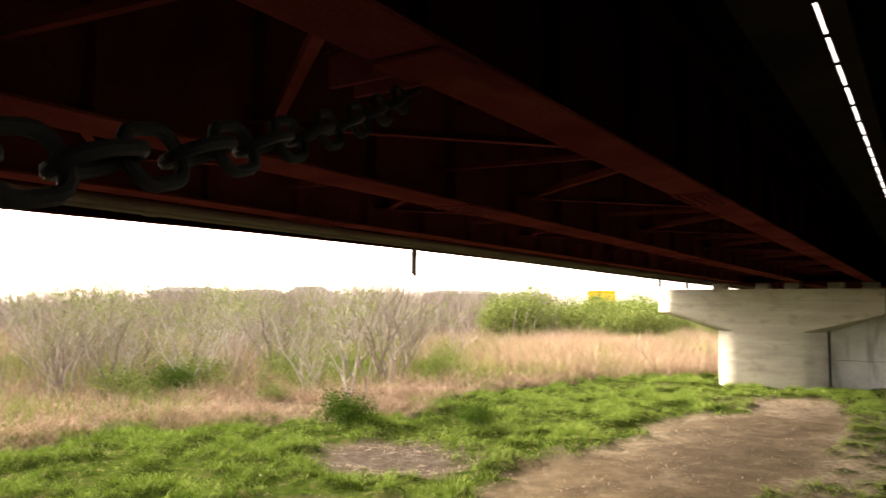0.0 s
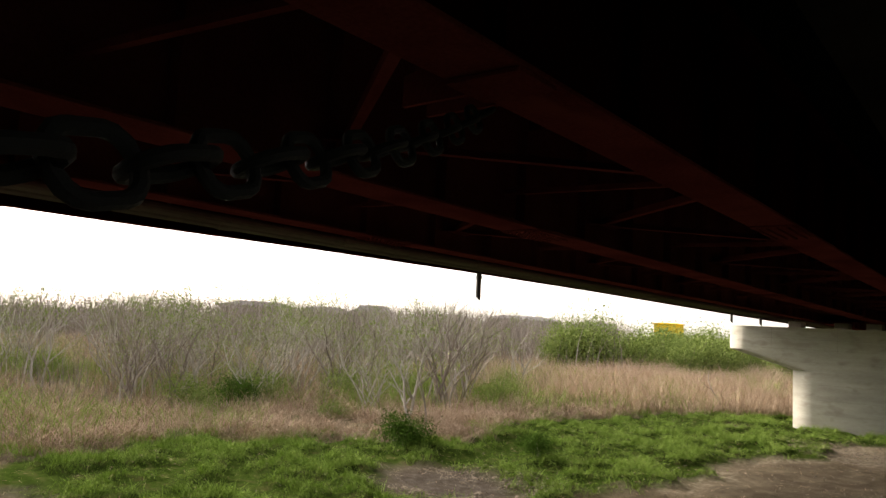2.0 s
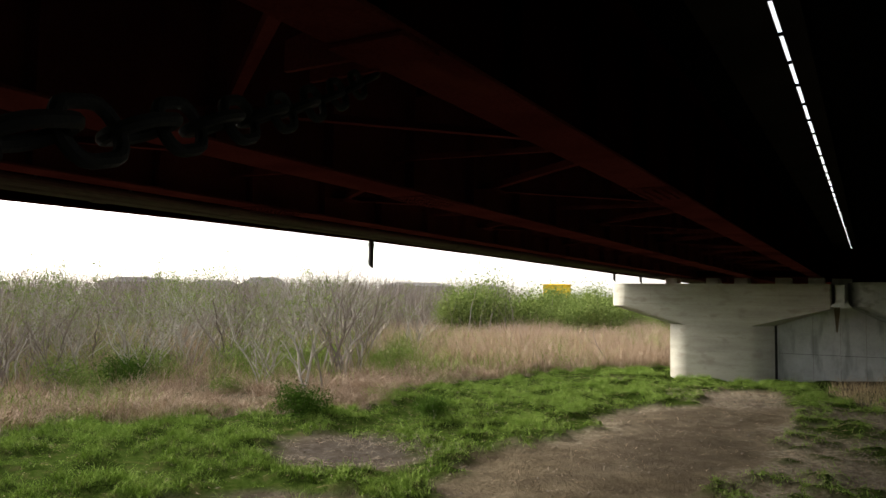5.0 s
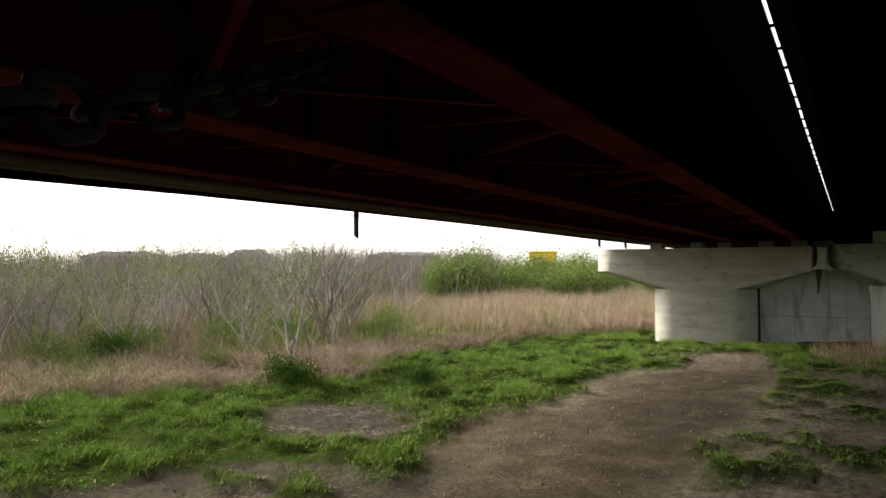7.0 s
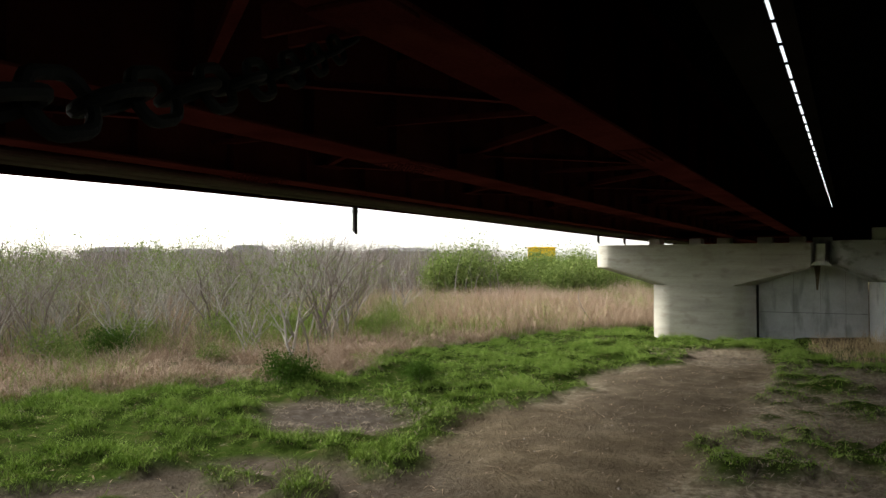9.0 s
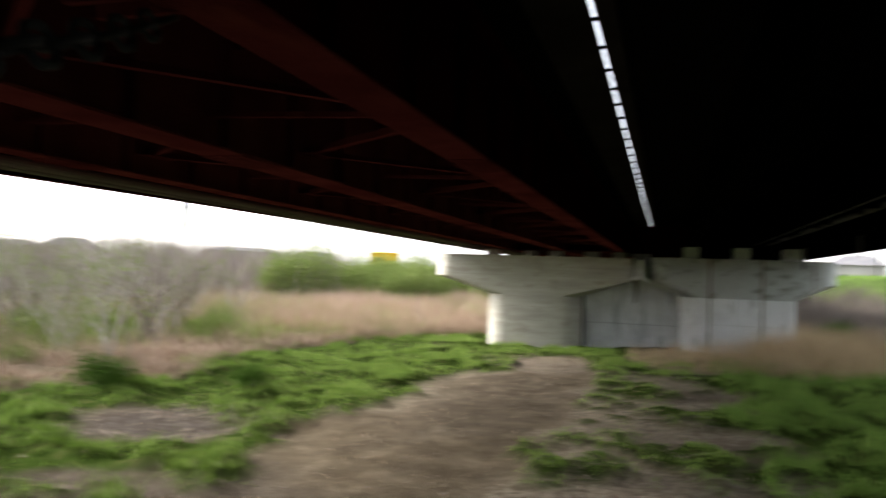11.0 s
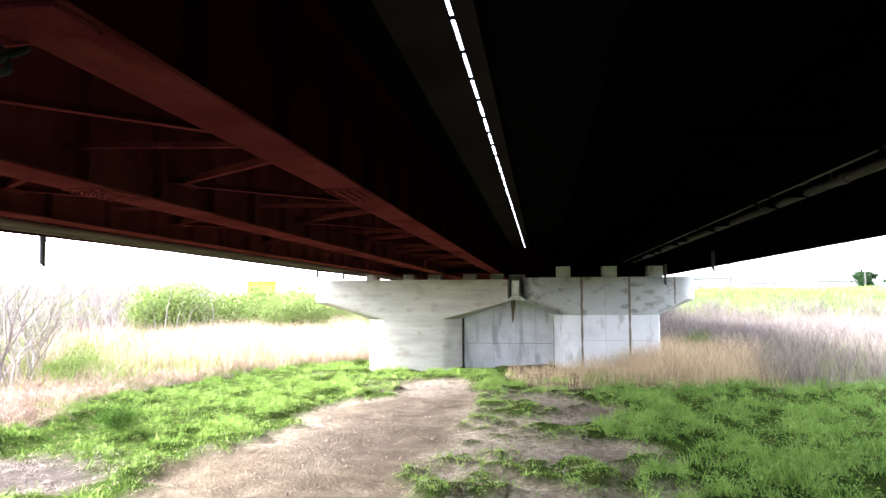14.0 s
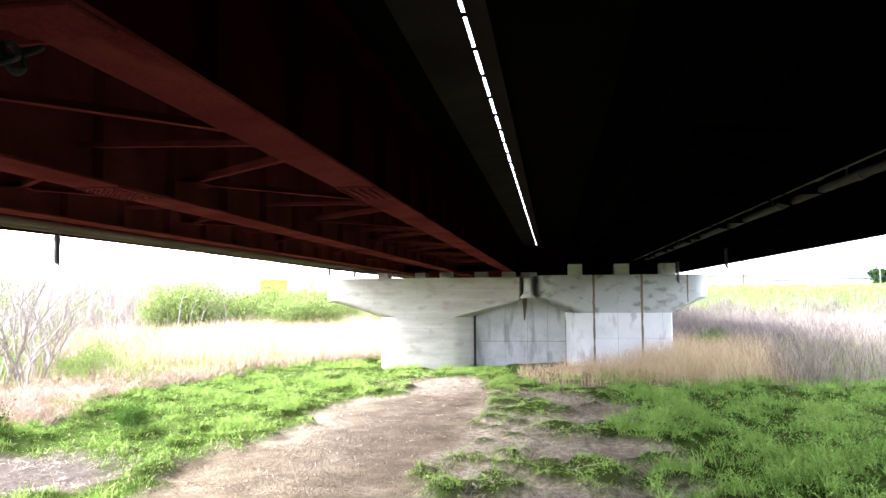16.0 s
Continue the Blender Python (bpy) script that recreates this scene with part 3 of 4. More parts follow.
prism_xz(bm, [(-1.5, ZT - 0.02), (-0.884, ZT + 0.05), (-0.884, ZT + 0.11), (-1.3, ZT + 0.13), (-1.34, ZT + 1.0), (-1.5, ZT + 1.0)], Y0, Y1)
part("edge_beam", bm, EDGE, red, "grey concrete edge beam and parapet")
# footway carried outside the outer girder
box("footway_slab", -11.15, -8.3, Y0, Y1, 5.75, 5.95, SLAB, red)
bm = bmesh.new()
steps = [-4.9, 2.0, 6.0, 10.0, 15.0, 22.0, 36.0, 60.0, 108.0]
for ya, yb in zip(steps, steps[1:]):
    za, zb = (float(np.interp(v, [0, 5, 10, 17, 24, 36], [4.78, 4.82, 4.90, 4.95, 4.95, 4.91])) for v in (ya, yb))
    for x0, x1, top in ((-11.22, -11.2, 6.1), (-11.2, -11.02, None)):
        r = [bm.verts.new(v) for v in ((x0, ya, za), (x1, ya, za), (x1, yb, zb), (x0, yb, zb))]
        q = [bm.verts.new((v.co.x, v.co.y, top or v.co.z + 0.025)) for v in r]
        bm.faces.new(r[::-1])
        bm.faces.new(q)
        for i in range(4):
            bm.faces.new((r[i], r[(i + 1) % 4], q[(i + 1) % 4], q[i]))
part("edge_girder", bm, RED_SHADED, red)
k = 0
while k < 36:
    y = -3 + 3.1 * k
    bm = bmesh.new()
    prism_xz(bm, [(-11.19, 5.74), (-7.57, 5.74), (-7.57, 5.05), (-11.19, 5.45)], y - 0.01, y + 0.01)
    part("footway_bracket", bm, RED_SHADED, red)
    k += 1
box("footway_rail", -11.2, -11.1, Y0, Y1, 7.0, 7.06, RED, red)

dark = thing("road_bridge", "dark painted steel girder bridge seen from below, blackened by painted-in shade", "bridge", "bridges")
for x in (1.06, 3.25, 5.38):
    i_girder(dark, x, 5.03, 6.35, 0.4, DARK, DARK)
k = 0
while k < 20:
    y = -2 + 5.2 * k
    for xa, xb in ((1.1, 3.2), (3.3, 5.33)):
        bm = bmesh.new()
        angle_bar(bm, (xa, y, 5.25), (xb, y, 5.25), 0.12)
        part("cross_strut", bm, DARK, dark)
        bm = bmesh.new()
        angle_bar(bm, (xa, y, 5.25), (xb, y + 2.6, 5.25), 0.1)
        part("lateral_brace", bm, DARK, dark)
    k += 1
# more added plates, blocking the sky under this deck
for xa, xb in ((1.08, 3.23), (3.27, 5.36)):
    box("sky_blocker", xa, xb, 38.0, 38.05, 5.1, 6.3, DARK, dark)
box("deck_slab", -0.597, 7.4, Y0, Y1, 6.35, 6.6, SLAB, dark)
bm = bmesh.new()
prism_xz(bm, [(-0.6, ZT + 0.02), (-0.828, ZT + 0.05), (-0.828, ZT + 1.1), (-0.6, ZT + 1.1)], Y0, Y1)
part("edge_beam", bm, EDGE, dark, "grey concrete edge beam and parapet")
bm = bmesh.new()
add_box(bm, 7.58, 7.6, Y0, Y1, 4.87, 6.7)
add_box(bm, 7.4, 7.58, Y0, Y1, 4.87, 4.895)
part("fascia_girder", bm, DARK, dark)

# strips of sky show between the two decks, broken by small spacer bars
sp = None
for k in range(62):
    y = 2.0 + 1.03 * k
    if sp is None:
        bm = bmesh.new()
        add_box(bm, -0.883, -0.829, -0.022, 0.022, ZT + 0.07, ZT + 0.1)
        sp = part("spacer_bar", bm, DARK, dark)
        sp.matrix_basis = pose(0, y, 0)
    else:
        again(sp, pose(0, y, 0), dark)
box("gap_cover", -0.883, -0.829, 63, Y1, ZT + 0.06, ZT + 0.09, DARK, dark)


# ---- pipes under the decks ----
def drain_pipe(x, y, z0, z1, r, label):
    t = thing("drain_pipe", label, "pipe", "deck drain pipes")
    bm = bmesh.new()
    add_tube(bm, [(x, y, z1), (x, y, z0)], [r, r], 12)
    for v in bm.verts:
        if v.co.z < z0 + 0.01:
            v.co.z += (v.co.x - x) * -1.0 + r
    part("pipe", bm, DRAIN, t)
    bm = bmesh.new()
    add_tube(bm, [(x, y, z0 + 0.55), (x, y, z0 + 0.63)], [r * 1.25, r * 1.25], 12)
    part("collar", bm, DRAIN, t)
    return t


for x, y, z0, z1 in ((-11.06, 15.27, 4.24, 5.75), (-11.06, 35.93, 4.5, 5.75), (-10.2, 37.6, 4.45, 5.75)):
    drain_pipe(x, y, z0, z1, 0.065, "dark vertical drain pipe hanging below the footway edge")
for x, y, z0, z1 in ((7.35, 33.2, 4.62, 6.4), (7.35, 16.0, 4.55, 6.4), (5.75, 35.8, 4.05, 6.4)):
    drain_pipe(x, y, z0, z1, 0.07, "dark vertical drain pipe under the dark bridge")


def long_pipe(x, z, r, y0, y1, step, material, label):
    t = thing("utility_pipe", label, "pipe", "pipes under the decks")
    y = y0
    while y < y1:
        tube("pipe_length", [(x, y, z), (x, y + step - 0.03, z)], r, material, t, 12)
        tube("coupling", [(x, y - 0.14, z), (x, y + 0.1, z)], r * 1.2, material, t, 12)
        box("hanger", x - 0.012, x + 0.012, y + 0.5, y + 0.54, z + r * 0.9, z + 0.95, DRAIN, t)
        y += step
    return t


for px, pz, pr, po in ((-9.45, 4.90, 0.075, -3.0), (-9.95, 4.90, 0.075, -1.2)):
    long_pipe(px, pz, pr, po, 60, 4.0, DUCT, "grey jointed utility pipe hung beneath the footway")
long_pipe(4.0, 5.32, 0.07, 0, 40, 4.0, PIPE, "grey jointed pipe beneath the dark bridge")
long_pipe(4.62, 5.32, 0.07, 0, 40, 4.0, PIPE, "grey jointed pipe beneath the dark bridge")


# ---- plants ----
def strip_mesh(name, pos, height, width, lean, material, segs=2, label="", category="", seed=3, droop=0.35):
    """Many thin bent blades in one mesh; pos is n by 3."""
    r = np.random.default_rng(seed)
    n = len(pos)
    ang = r.random(n) * math.tau
    wdir = np.stack([np.cos(ang), np.sin(ang), np.zeros(n)], 1)
    la = r.random(n) * math.tau
    ld = np.stack([np.cos(la), np.sin(la), np.zeros(n)], 1) * (lean * (0.3 + r.random(n)))[:, None]
    rows = []
    for s in range(segs + 1):
        t = s / segs
        c = pos + ld * (height * t ** 1.7)[:, None]
        c[:, 2] += height * t * (1 - droop * t * lean)
        w = width * (1 - t) ** 0.7 * 0.5
        if s < segs:
            rows += [c - wdir * w[:, None], c + wdir * w[:, None]]
        else:
            rows += [c]
    per = 2 * segs + 1
    V = np.stack(rows, 1).reshape(-1, 3)
    base = (np.arange(n) * per)[:, None]
    loops, starts, totals = [], [], []
    fl = []
    for s in range(segs - 1):
        fl.append([2 * s, 2 * s + 1, 2 * s + 3, 2 * s + 2])
    fl.append([2 * segs - 2, 2 * segs - 1, 2 * segs])
    flat = np.concatenate([np.array(f) for f in fl])
    L = (base + flat[None, :]).reshape(-1)
    tot = np.tile([len(f) for f in fl], n)
    st = np.concatenate([[0], np.cumsum(tot)[:-1]])
    me = bpy.data.meshes.new(name)
    me.vertices.add(len(V))
    me.vertices.foreach_set("co", V.reshape(-1).astype(np.float32))
    me.loops.add(len(L))
    me.loops.foreach_set("vertex_index", L.astype(np.int32))
    me.polygons.add(len(tot))
    me.polygons.foreach_set("loop_start", st.astype(np.int32))
    me.polygons.foreach_set("loop_total", tot.astype(np.int32))
    me.update(calc_edges=True)
    me.materials.append(material)
    return tagged(new(name, me), label, category, kind="stuff")


def scatter(n, x0, x1, y0, y1, keep, seed):
    r = np.random.default_rng(seed)
    x, y = x0 + (x1 - x0) * r.random(n), y0 + (y1 - y0) * r.random(n)
    k = r.random(n) < keep(x, y)
    x, y = x[k], y[k]
    return np.stack([x, y, ground_z(x, y) - 0.02], 1)


def clear_of_piers(x, y):
    return ~((x > -8.8) & (x < 5.7) & (y > 35.8) & (y < 39.4))


def grass_keep(x, y):
    g = (1 - bare(x, y)) ** 1.5
    clump = smoothstep(0.36, 0.58, fbm(x, y, 1.25)) * 0.88 + 0.12
    thin = 1.0
    return g * clump * thin * clear_of_piers(x, y) * ~in_left_field(x + 1.2, y) * ~in_right_field(x, y - 2)


def tuft_points(n_tufts, blades, x0, x1, y0, y1, keep, seed, spread):
    """Blades gathered in tufts; returns places and a size factor for each."""
    r = np.random.default_rng(seed)
    c = scatter(n_tufts, x0, x1, y0, y1, keep, seed)
    size = 0.45 + 0.9 * r.random(len(c)) ** 1.3
    k = r.integers(0, len(c), len(c) * blades)
    off = r.normal(0, 1, (len(k), 2)) * (spread * size[k])[:, None]
    x, y = c[k, 0] + off[:, 0], c[k, 1] + off[:, 1]
    return np.stack([x, y, ground_z(x, y) - 0.02], 1), size[k]


def left_side(x, y):
    return grass_keep(x, y) * (x < 1.2 + fbm(x, y, 0.6))


def right_side(x, y):
    return np.clip(grass_keep(x, y) * 1.3, 0, 1) * (0.15 + 0.85 * smoothstep(0.34, 0.5, fbm(x + 3, y, 0.9))) * (x >= 1.2 + fbm(x, y, 0.6))


gp, gs = tuft_points(60000, 14, -22, 6, 4.5, 44, left_side, 11, 0.085)
hh = np.random.default_rng(5).random(len(gp))
rim = np.exp(-((bare(gp[:, 0], gp[:, 1]) - 0.25) / 0.22) ** 2)
gh = (0.06 + 0.19 * hh ** 1.4) * gs * (0.25 + 1.7 * smoothstep(0.36, 0.64, fbm(gp[:, 0], gp[:, 1], 1.25))) * (0.8 + 0.6 * rim) * 0.78 * np.where((gp[:, 0] > -3.4) & (gp[:, 1] < 27), 0.5, 1.0)
strip_mesh("grass", gp, gh, 0.008 + 0.007 * hh, 0.95, GRASS, 2, "fresh green grass in uneven tufts on the ground", "grass", 21)
gp, gs = tuft_points(30000, 11, 0.5, 20, 8, 36, right_side, 31, 0.10)
hh = np.random.default_rng(15).random(len(gp))
gh = (0.07 + 0.19 * hh ** 1.5) * gs * (0.25 + 2.0 * smoothstep(0.36, 0.64, fbm(gp[:, 0], gp[:, 1], 1.25)))
strip_mesh("tall_grass", gp, gh, 0.010 + 0.009 * hh, 0.85, LUSH, 2, "lush dark green tall grass beside the track", "grass", 41)


def weed_leaves(n_clumps, leaves, x0, x1, y0, y1, keep, seed, size, top, material, label):
    """Small broad leaves in low clumps, one mesh."""
    r = np.random.default_rng(seed)
    c = scatter(n_clumps, x0, x1, y0, y1, keep, seed)
    s = 0.4 + 0.9 * r.random(len(c))
    k = r.integers(0, len(c), len(c) * leaves)
    n = len(k)
    p = c[k] + np.concatenate([r.normal(0, 1, (n, 2)) * (0.11 * s[k])[:, None], (r.random(n) ** 0.7 * top * s[k])[:, None]], 1)
    a, b_ = r.normal(0, 1, (n, 3)), r.normal(0, 1, (n, 3))
    a[:, 2] *= 0.5
    a /= np.linalg.norm(a, axis=1)[:, None]
    b_ -= a * (a * b_).sum(1)[:, None]
    b_ /= np.linalg.norm(b_, axis=1)[:, None]
    q = (size * (0.5 + r.random(n)))[:, None]
    V = np.stack([p - a * q, p + b_ * q * 0.4, p + a * q, p - b_ * q * 0.4], 1).reshape(-1, 3)
    ob = obj("weeds", V.tolist(), np.arange(n * 4).reshape(-1, 4).tolist(), material)
    return tagged(ob, label, "weeds", kind="stuff")


weed_leaves(5200, 26, 0.5, 18, 8, 36, right_side, 71, 0.028, 0.30, LUSH, "low broad-leaved green weeds in clumps beside the track")
weed_leaves(4200, 14, -20, 1, 6, 40, left_side, 72, 0.022, 0.14, GRASS, "small bright green weeds scattered in the grass")

sp_ = scatter(32000, -20, 14, 5, 42, lambda x, y: (0.25 + 0.75 * smoothstep(0.5, 0.7, fbm(x, y, 0.9))) * clear_of_piers(x, y) * (1 - 0.75 * bare(x, y) * (fbm(x, y, 0.7) < 0.55)), 12)
sh = 0.06 + 0.16 * np.random.default_rng(6).random(len(sp_)) ** 2
st2 = scatter(34000, -9, 4, 10, 35, lambda x, y: smoothstep(1.15, 0.5, np.hypot((x + 4.8) / 3.2, (y - 30.3) / 2.6)) + 0.6 * smoothstep(1.1, 0.4, np.hypot((x + 1.0) / 1.6, (y - 22) / 10)), 32)
sp_ = np.concatenate([sp_, st2])
sh = 0.06 + 0.16 * np.random.default_rng(6).random(len(sp_)) ** 2
strip_mesh("dead_grass", sp_, sh, np.full(len(sp_), 0.014), 2.2, STRAW, 2, "dry fallen straw lying among the grass", "dead grass", 22, 0.42)


def left_keep(x, y):
    d = np.hypot(x, y)
    return in_left_field(x, y) * np.clip(22 / d, 0.12, 1) * (0.12 + 0.88 * smoothstep(0.36, 0.58, fbm(x, y, 0.45)))


lp = scatter(330000, -75, -8, 6, 85, left_keep, 13)
r_ = np.random.default_rng(8)
dx = reed_edge_left(lp[:, 1]) - lp[:, 0]
lh = (0.2 + 0.85 * r_.random(len(lp))) * (0.45 + 1.1 * fbm(lp[:, 0], lp[:, 1], 0.5)) * np.interp(dx, [0, 2, 6, 12], [0.55, 0.8, 1.2, 1.9]) * np.interp(lp[:, 1], [10, 25, 40], [0.8, 1.0, 1.25])
strip_mesh("reed_field", lp, lh, (0.009 + 0.009 * r_.random(len(lp))) * np.interp(np.hypot(lp[:, 0], lp[:, 1]), [20, 60], [1.0, 2.2]), 0.75, STRAW, 3, "dense dry pinkish beige reeds on the river plain", "reeds", 23)

tp = scatter(42000, -70, -14, 10, 75, lambda x, y: in_left_field(x + np.interp(y, [10, 17, 21, 27], [7, 6.5, 4.5, 3]), y) * np.clip(26 / np.hypot(x, y), 0.1, 1) * smoothstep(0.44, 0.6, fbm(x + 9, y, 0.3)) * (0.1 + 0.9 * smoothstep(0.48, 0.62, fbm(x, y + 8, 1.3))), 14)
th = (0.9 + 2.1 * r_.random(len(tp)) ** 1.3) * np.interp(tp[:, 0] / tp[:, 1], [-1.6, -0.9, -0.7, -0.5, -0.35], [1.12, 1.05, 0.9, 0.65, 0.5]) * np.interp(reed_edge_left(tp[:, 1]) - tp[:, 0], [2, 5, 10, 18], [0.5, 0.7, 1.05, 1.42])
strip_mesh("dead_stalks", tp, th, (0.010 + 0.008 * r_.random(len(tp))) * np.interp(np.hypot(tp[:, 0], tp[:, 1]), [20, 60], [1.0, 2.2]), 0.5, TWIG, 2, "tall grey brown leafless stalks crowded together", "dead stalks", 24)

up = scatter(110000, -60, -11, 8, 70, lambda x, y: in_left_field(x + 0.5, y) * np.clip(20 / np.hypot(x, y), 0.1, 1) * smoothstep(0.46, 0.58, fbm(x + 40, y + 3, 0.28)), 15)
uh = (0.3 + 0.9 * r_.random(len(up))) * np.interp(np.hypot(up[:, 0], up[:, 1]), [20, 45], [1.0, 2.2])
strip_mesh("green_undergrowth", up, uh, 0.014 + 0.012 * r_.random(len(up)), 0.8, GRASS, 3, "fresh green weeds growing up between dry reeds", "weeds", 25)

bd = scatter(210000, -30, -9, 8, 48, lambda x, y: in_left_field(x, y) * smoothstep(9.5, 3.5, reed_edge_left(y) - x) * (0.2 + 0.8 * smoothstep(0.35, 0.55, fbm(x + 7, y, 0.6))), 33)
strip_mesh("dead_grass", bd, (0.25 + 0.65 * r_.random(len(bd))) * (0.4 + 1.2 * fbm(bd[:, 0], bd[:, 1], 0.5)), 0.008 + 0.008 * r_.random(len(bd)), 1.3, STRAW, 3, "flattened pinkish dry grass along the edge of the reeds", "dead grass", 34)

rp_ = scatter(190000, -4, 60, 27, 84, lambda x, y: in_right_field(x, y) * clear_of_piers(x, y) * np.clip(26 / np.hypot(x, y), 0.15, 1) * (0.25 + 0.75 * smoothstep(0.38, 0.56, fbm(x, y + 30, 0.55))), 16)
extra = scatter(26000, -1.5, 10.5, 28, 41, lambda x, y: in_right_field(x, y) * clear_of_piers(x, y) * (0.1 + 0.9 * smoothstep(0.42, 0.58, fbm(x, y, 0.9))) * (0.2 + 0.8 * smoothstep(0, 4, x)), 66)
rp_ = np.concatenate([rp_, extra])
golden = (rp_[:, 0] < 7.0 + 4 * fbm(rp_[:, 0], rp_[:, 1], 0.5)) & (rp_[:, 1] < 42)
for name, sel, m_, lab, sd in (("golden_reeds", golden, TAN, "golden brown dry reeds beside the grey pier", 26), ("reed_field", ~golden, PALE, "dry beige reeds in front of the levee", 27)):
    q = rp_[sel]
    ht = (0.9 + 1.1 * r_.random(len(q))) * np.interp(q[:, 1], [27, 31, 40, 60], [0.7, 0.95, 1.05, 1.2]) * np.interp(q[:, 0], [-1.6, 1, 3.5, 6], [0.4, 0.5, 0.8, 1.05]) * (0.6 + 0.8 * fbm(q[:, 0], q[:, 1], 0.6))
    strip_mesh(name, q, ht, (0.009 + 0.008 * r_.random(len(q))) * np.interp(q[:, 1], [28, 70], [1.0, 2.4]), 0.55, m_, 2, lab, "reeds", sd)
kp = scatter(170000, 7, 80, 34, 93, lambda x, y: in_right_field(x, y) * (0.15 + 0.85 * smoothstep(42, 54, y)) * (0.2 + 0.8 * smoothstep(0.36, 0.54, fbm(x, y, 0.35))) * smoothstep(0.62, 0.40, levee(x, y) / 4.35 + 0.5 * (fbm(x, y + 5, 0.25) - 0.5)), 17)
strip_mesh("dead_stalks", kp, 1.0 + 1.3 * r_.random(len(kp)), 0.016 + 0.03 * r_.random(len(kp)), 0.5, DUSK, 2, "grey leafless stalks in front of the levee", "dead stalks", 28)
wg = scatter(40000, 9, 60, 32, 80, lambda x, y: in_right_field(x, y) * smoothstep(0.52, 0.64, fbm(x + 20, y, 0.3)), 57)
strip_mesh("green_undergrowth", wg, 0.5 + 0.9 * r_.random(len(wg)), 0.02 + 0.02 * r_.random(len(wg)), 0.7, LEAF, 2, "fresh green weeds growing up between pale reeds", "weeds", 58)
bp_ = scatter(70000, 6, 110, 72, 104, lambda x, y: smoothstep(0.6, 2.2, levee(x, y)), 18)
strip_mesh("levee_grass", bp_, 0.25 + 0.5 * r_.random(len(bp_)), 0.03 + 0.04 * r_.random(len(bp_)), 0.6, LUSH, 2, "bright green grass covering the levee", "grass", 29)


ft = scatter(60000, -130, -18, 40, 125, lambda x, y: (x / y < -0.45) * (np.hypot(x, y) > 58) * (0.15 + 0.85 * smoothstep(0.35, 0.6, fbm(x, y, 0.12))), 19)
strip_mesh("far_thicket", ft, (1.8 + 2.6 * r_.random(len(ft)) ** 1.2) * np.interp(np.hypot(ft[:, 0], ft[:, 1]), [58, 110], [1.35, 1.95]) * np.interp(ft[:, 0] / ft[:, 1], [-0.7, -0.5, -0.33], [1.08, 1.05, 0.95]), 0.05 + 0.04 * r_.random(len(ft)), 0.4, TWIG, 2, "distant grey brown leafless thicket on the plain", "thicket", 42)
pk = scatter(120000, -42, -9, 33, 72, lambda x, y: in_left_field(x, y) * smoothstep(-0.74, -0.58, x / y) * (0.3 + 0.7 * smoothstep(0.36, 0.54, fbm(x + 3, y, 0.4))) * np.clip(42 / np.hypot(x, y), 0.2, 1), 20)
strip_mesh("pink_reeds", pk, (0.7 + 1.3 * r_.random(len(pk))) * (0.45 + 1.1 * fbm(pk[:, 0], pk[:, 1], 0.45)) * np.interp(reed_edge_left(pk[:, 1]) - pk[:, 0], [0, 3, 8], [0.55, 0.85, 1.1]), 0.016 + 0.016 * r_.random(len(pk)), 0.45, PINK, 2, "upright pinkish tan reeds in front of the willows", "reeds", 43)


def grow(bm, p, d, length, r, depth, rnd, tips):
    """A crooked stem with side shoots."""
    n = 6 if depth > 1 else 4
    pts, rad = [p.copy()], [r]
    for i in range(n):
        d = (d + Vector((rnd.uniform(-0.42, 0.42), rnd.uniform(-0.42, 0.42), rnd.uniform(-0.05, 0.2)))).normalized()
        p = p + d * length / n
        pts.append(p.copy())
        rad.append(r * (1 - 0.55 * (i + 1) / n))
        if depth > 0 and i >= 1:
            for _ in range(rnd.choice((0, 1, 1, 2))):
                sd = (d + Vector((rnd.uniform(-0.9, 0.9), rnd.uniform(-0.9, 0.9), rnd.uniform(-0.1, 0.5)))).normalized()
                grow(bm, p, sd, length * rnd.uniform(0.38, 0.6), rad[-1] * 0.62, depth - 1, rnd, tips)
    tips.append(p)
    add_tube(bm, pts, rad, 4 if depth > 1 else 3, False)


def leaf_cloud(name, centres, spread, n, size, material, parent, seed, label=""):
    r = np.random.default_rng(seed)
    c = np.array([tuple(v) for v in centres])
    k = r.integers(0, len(c), n)
    p = c[k] + r.normal(0, 1, (n, 3)) * np.array(spread) * 0.5
    a, b = r.normal(0, 1, (n, 3)), r.normal(0, 1, (n, 3))
    a /= np.linalg.norm(a, axis=1)[:, None]
    b -= a * (a * b).sum(1)[:, None]
    b /= np.linalg.norm(b, axis=1)[:, None]
    s = (size * (0.5 + r.random(n)))[:, None]
    V = np.stack([p - a * s, p + b * s * 0.45, p + a * s, p - b * s * 0.45], 1).reshape(-1, 3)
    F = np.arange(n * 4).reshape(-1, 4)
    return obj(name, V.tolist(), F.tolist(), material, parent, label)


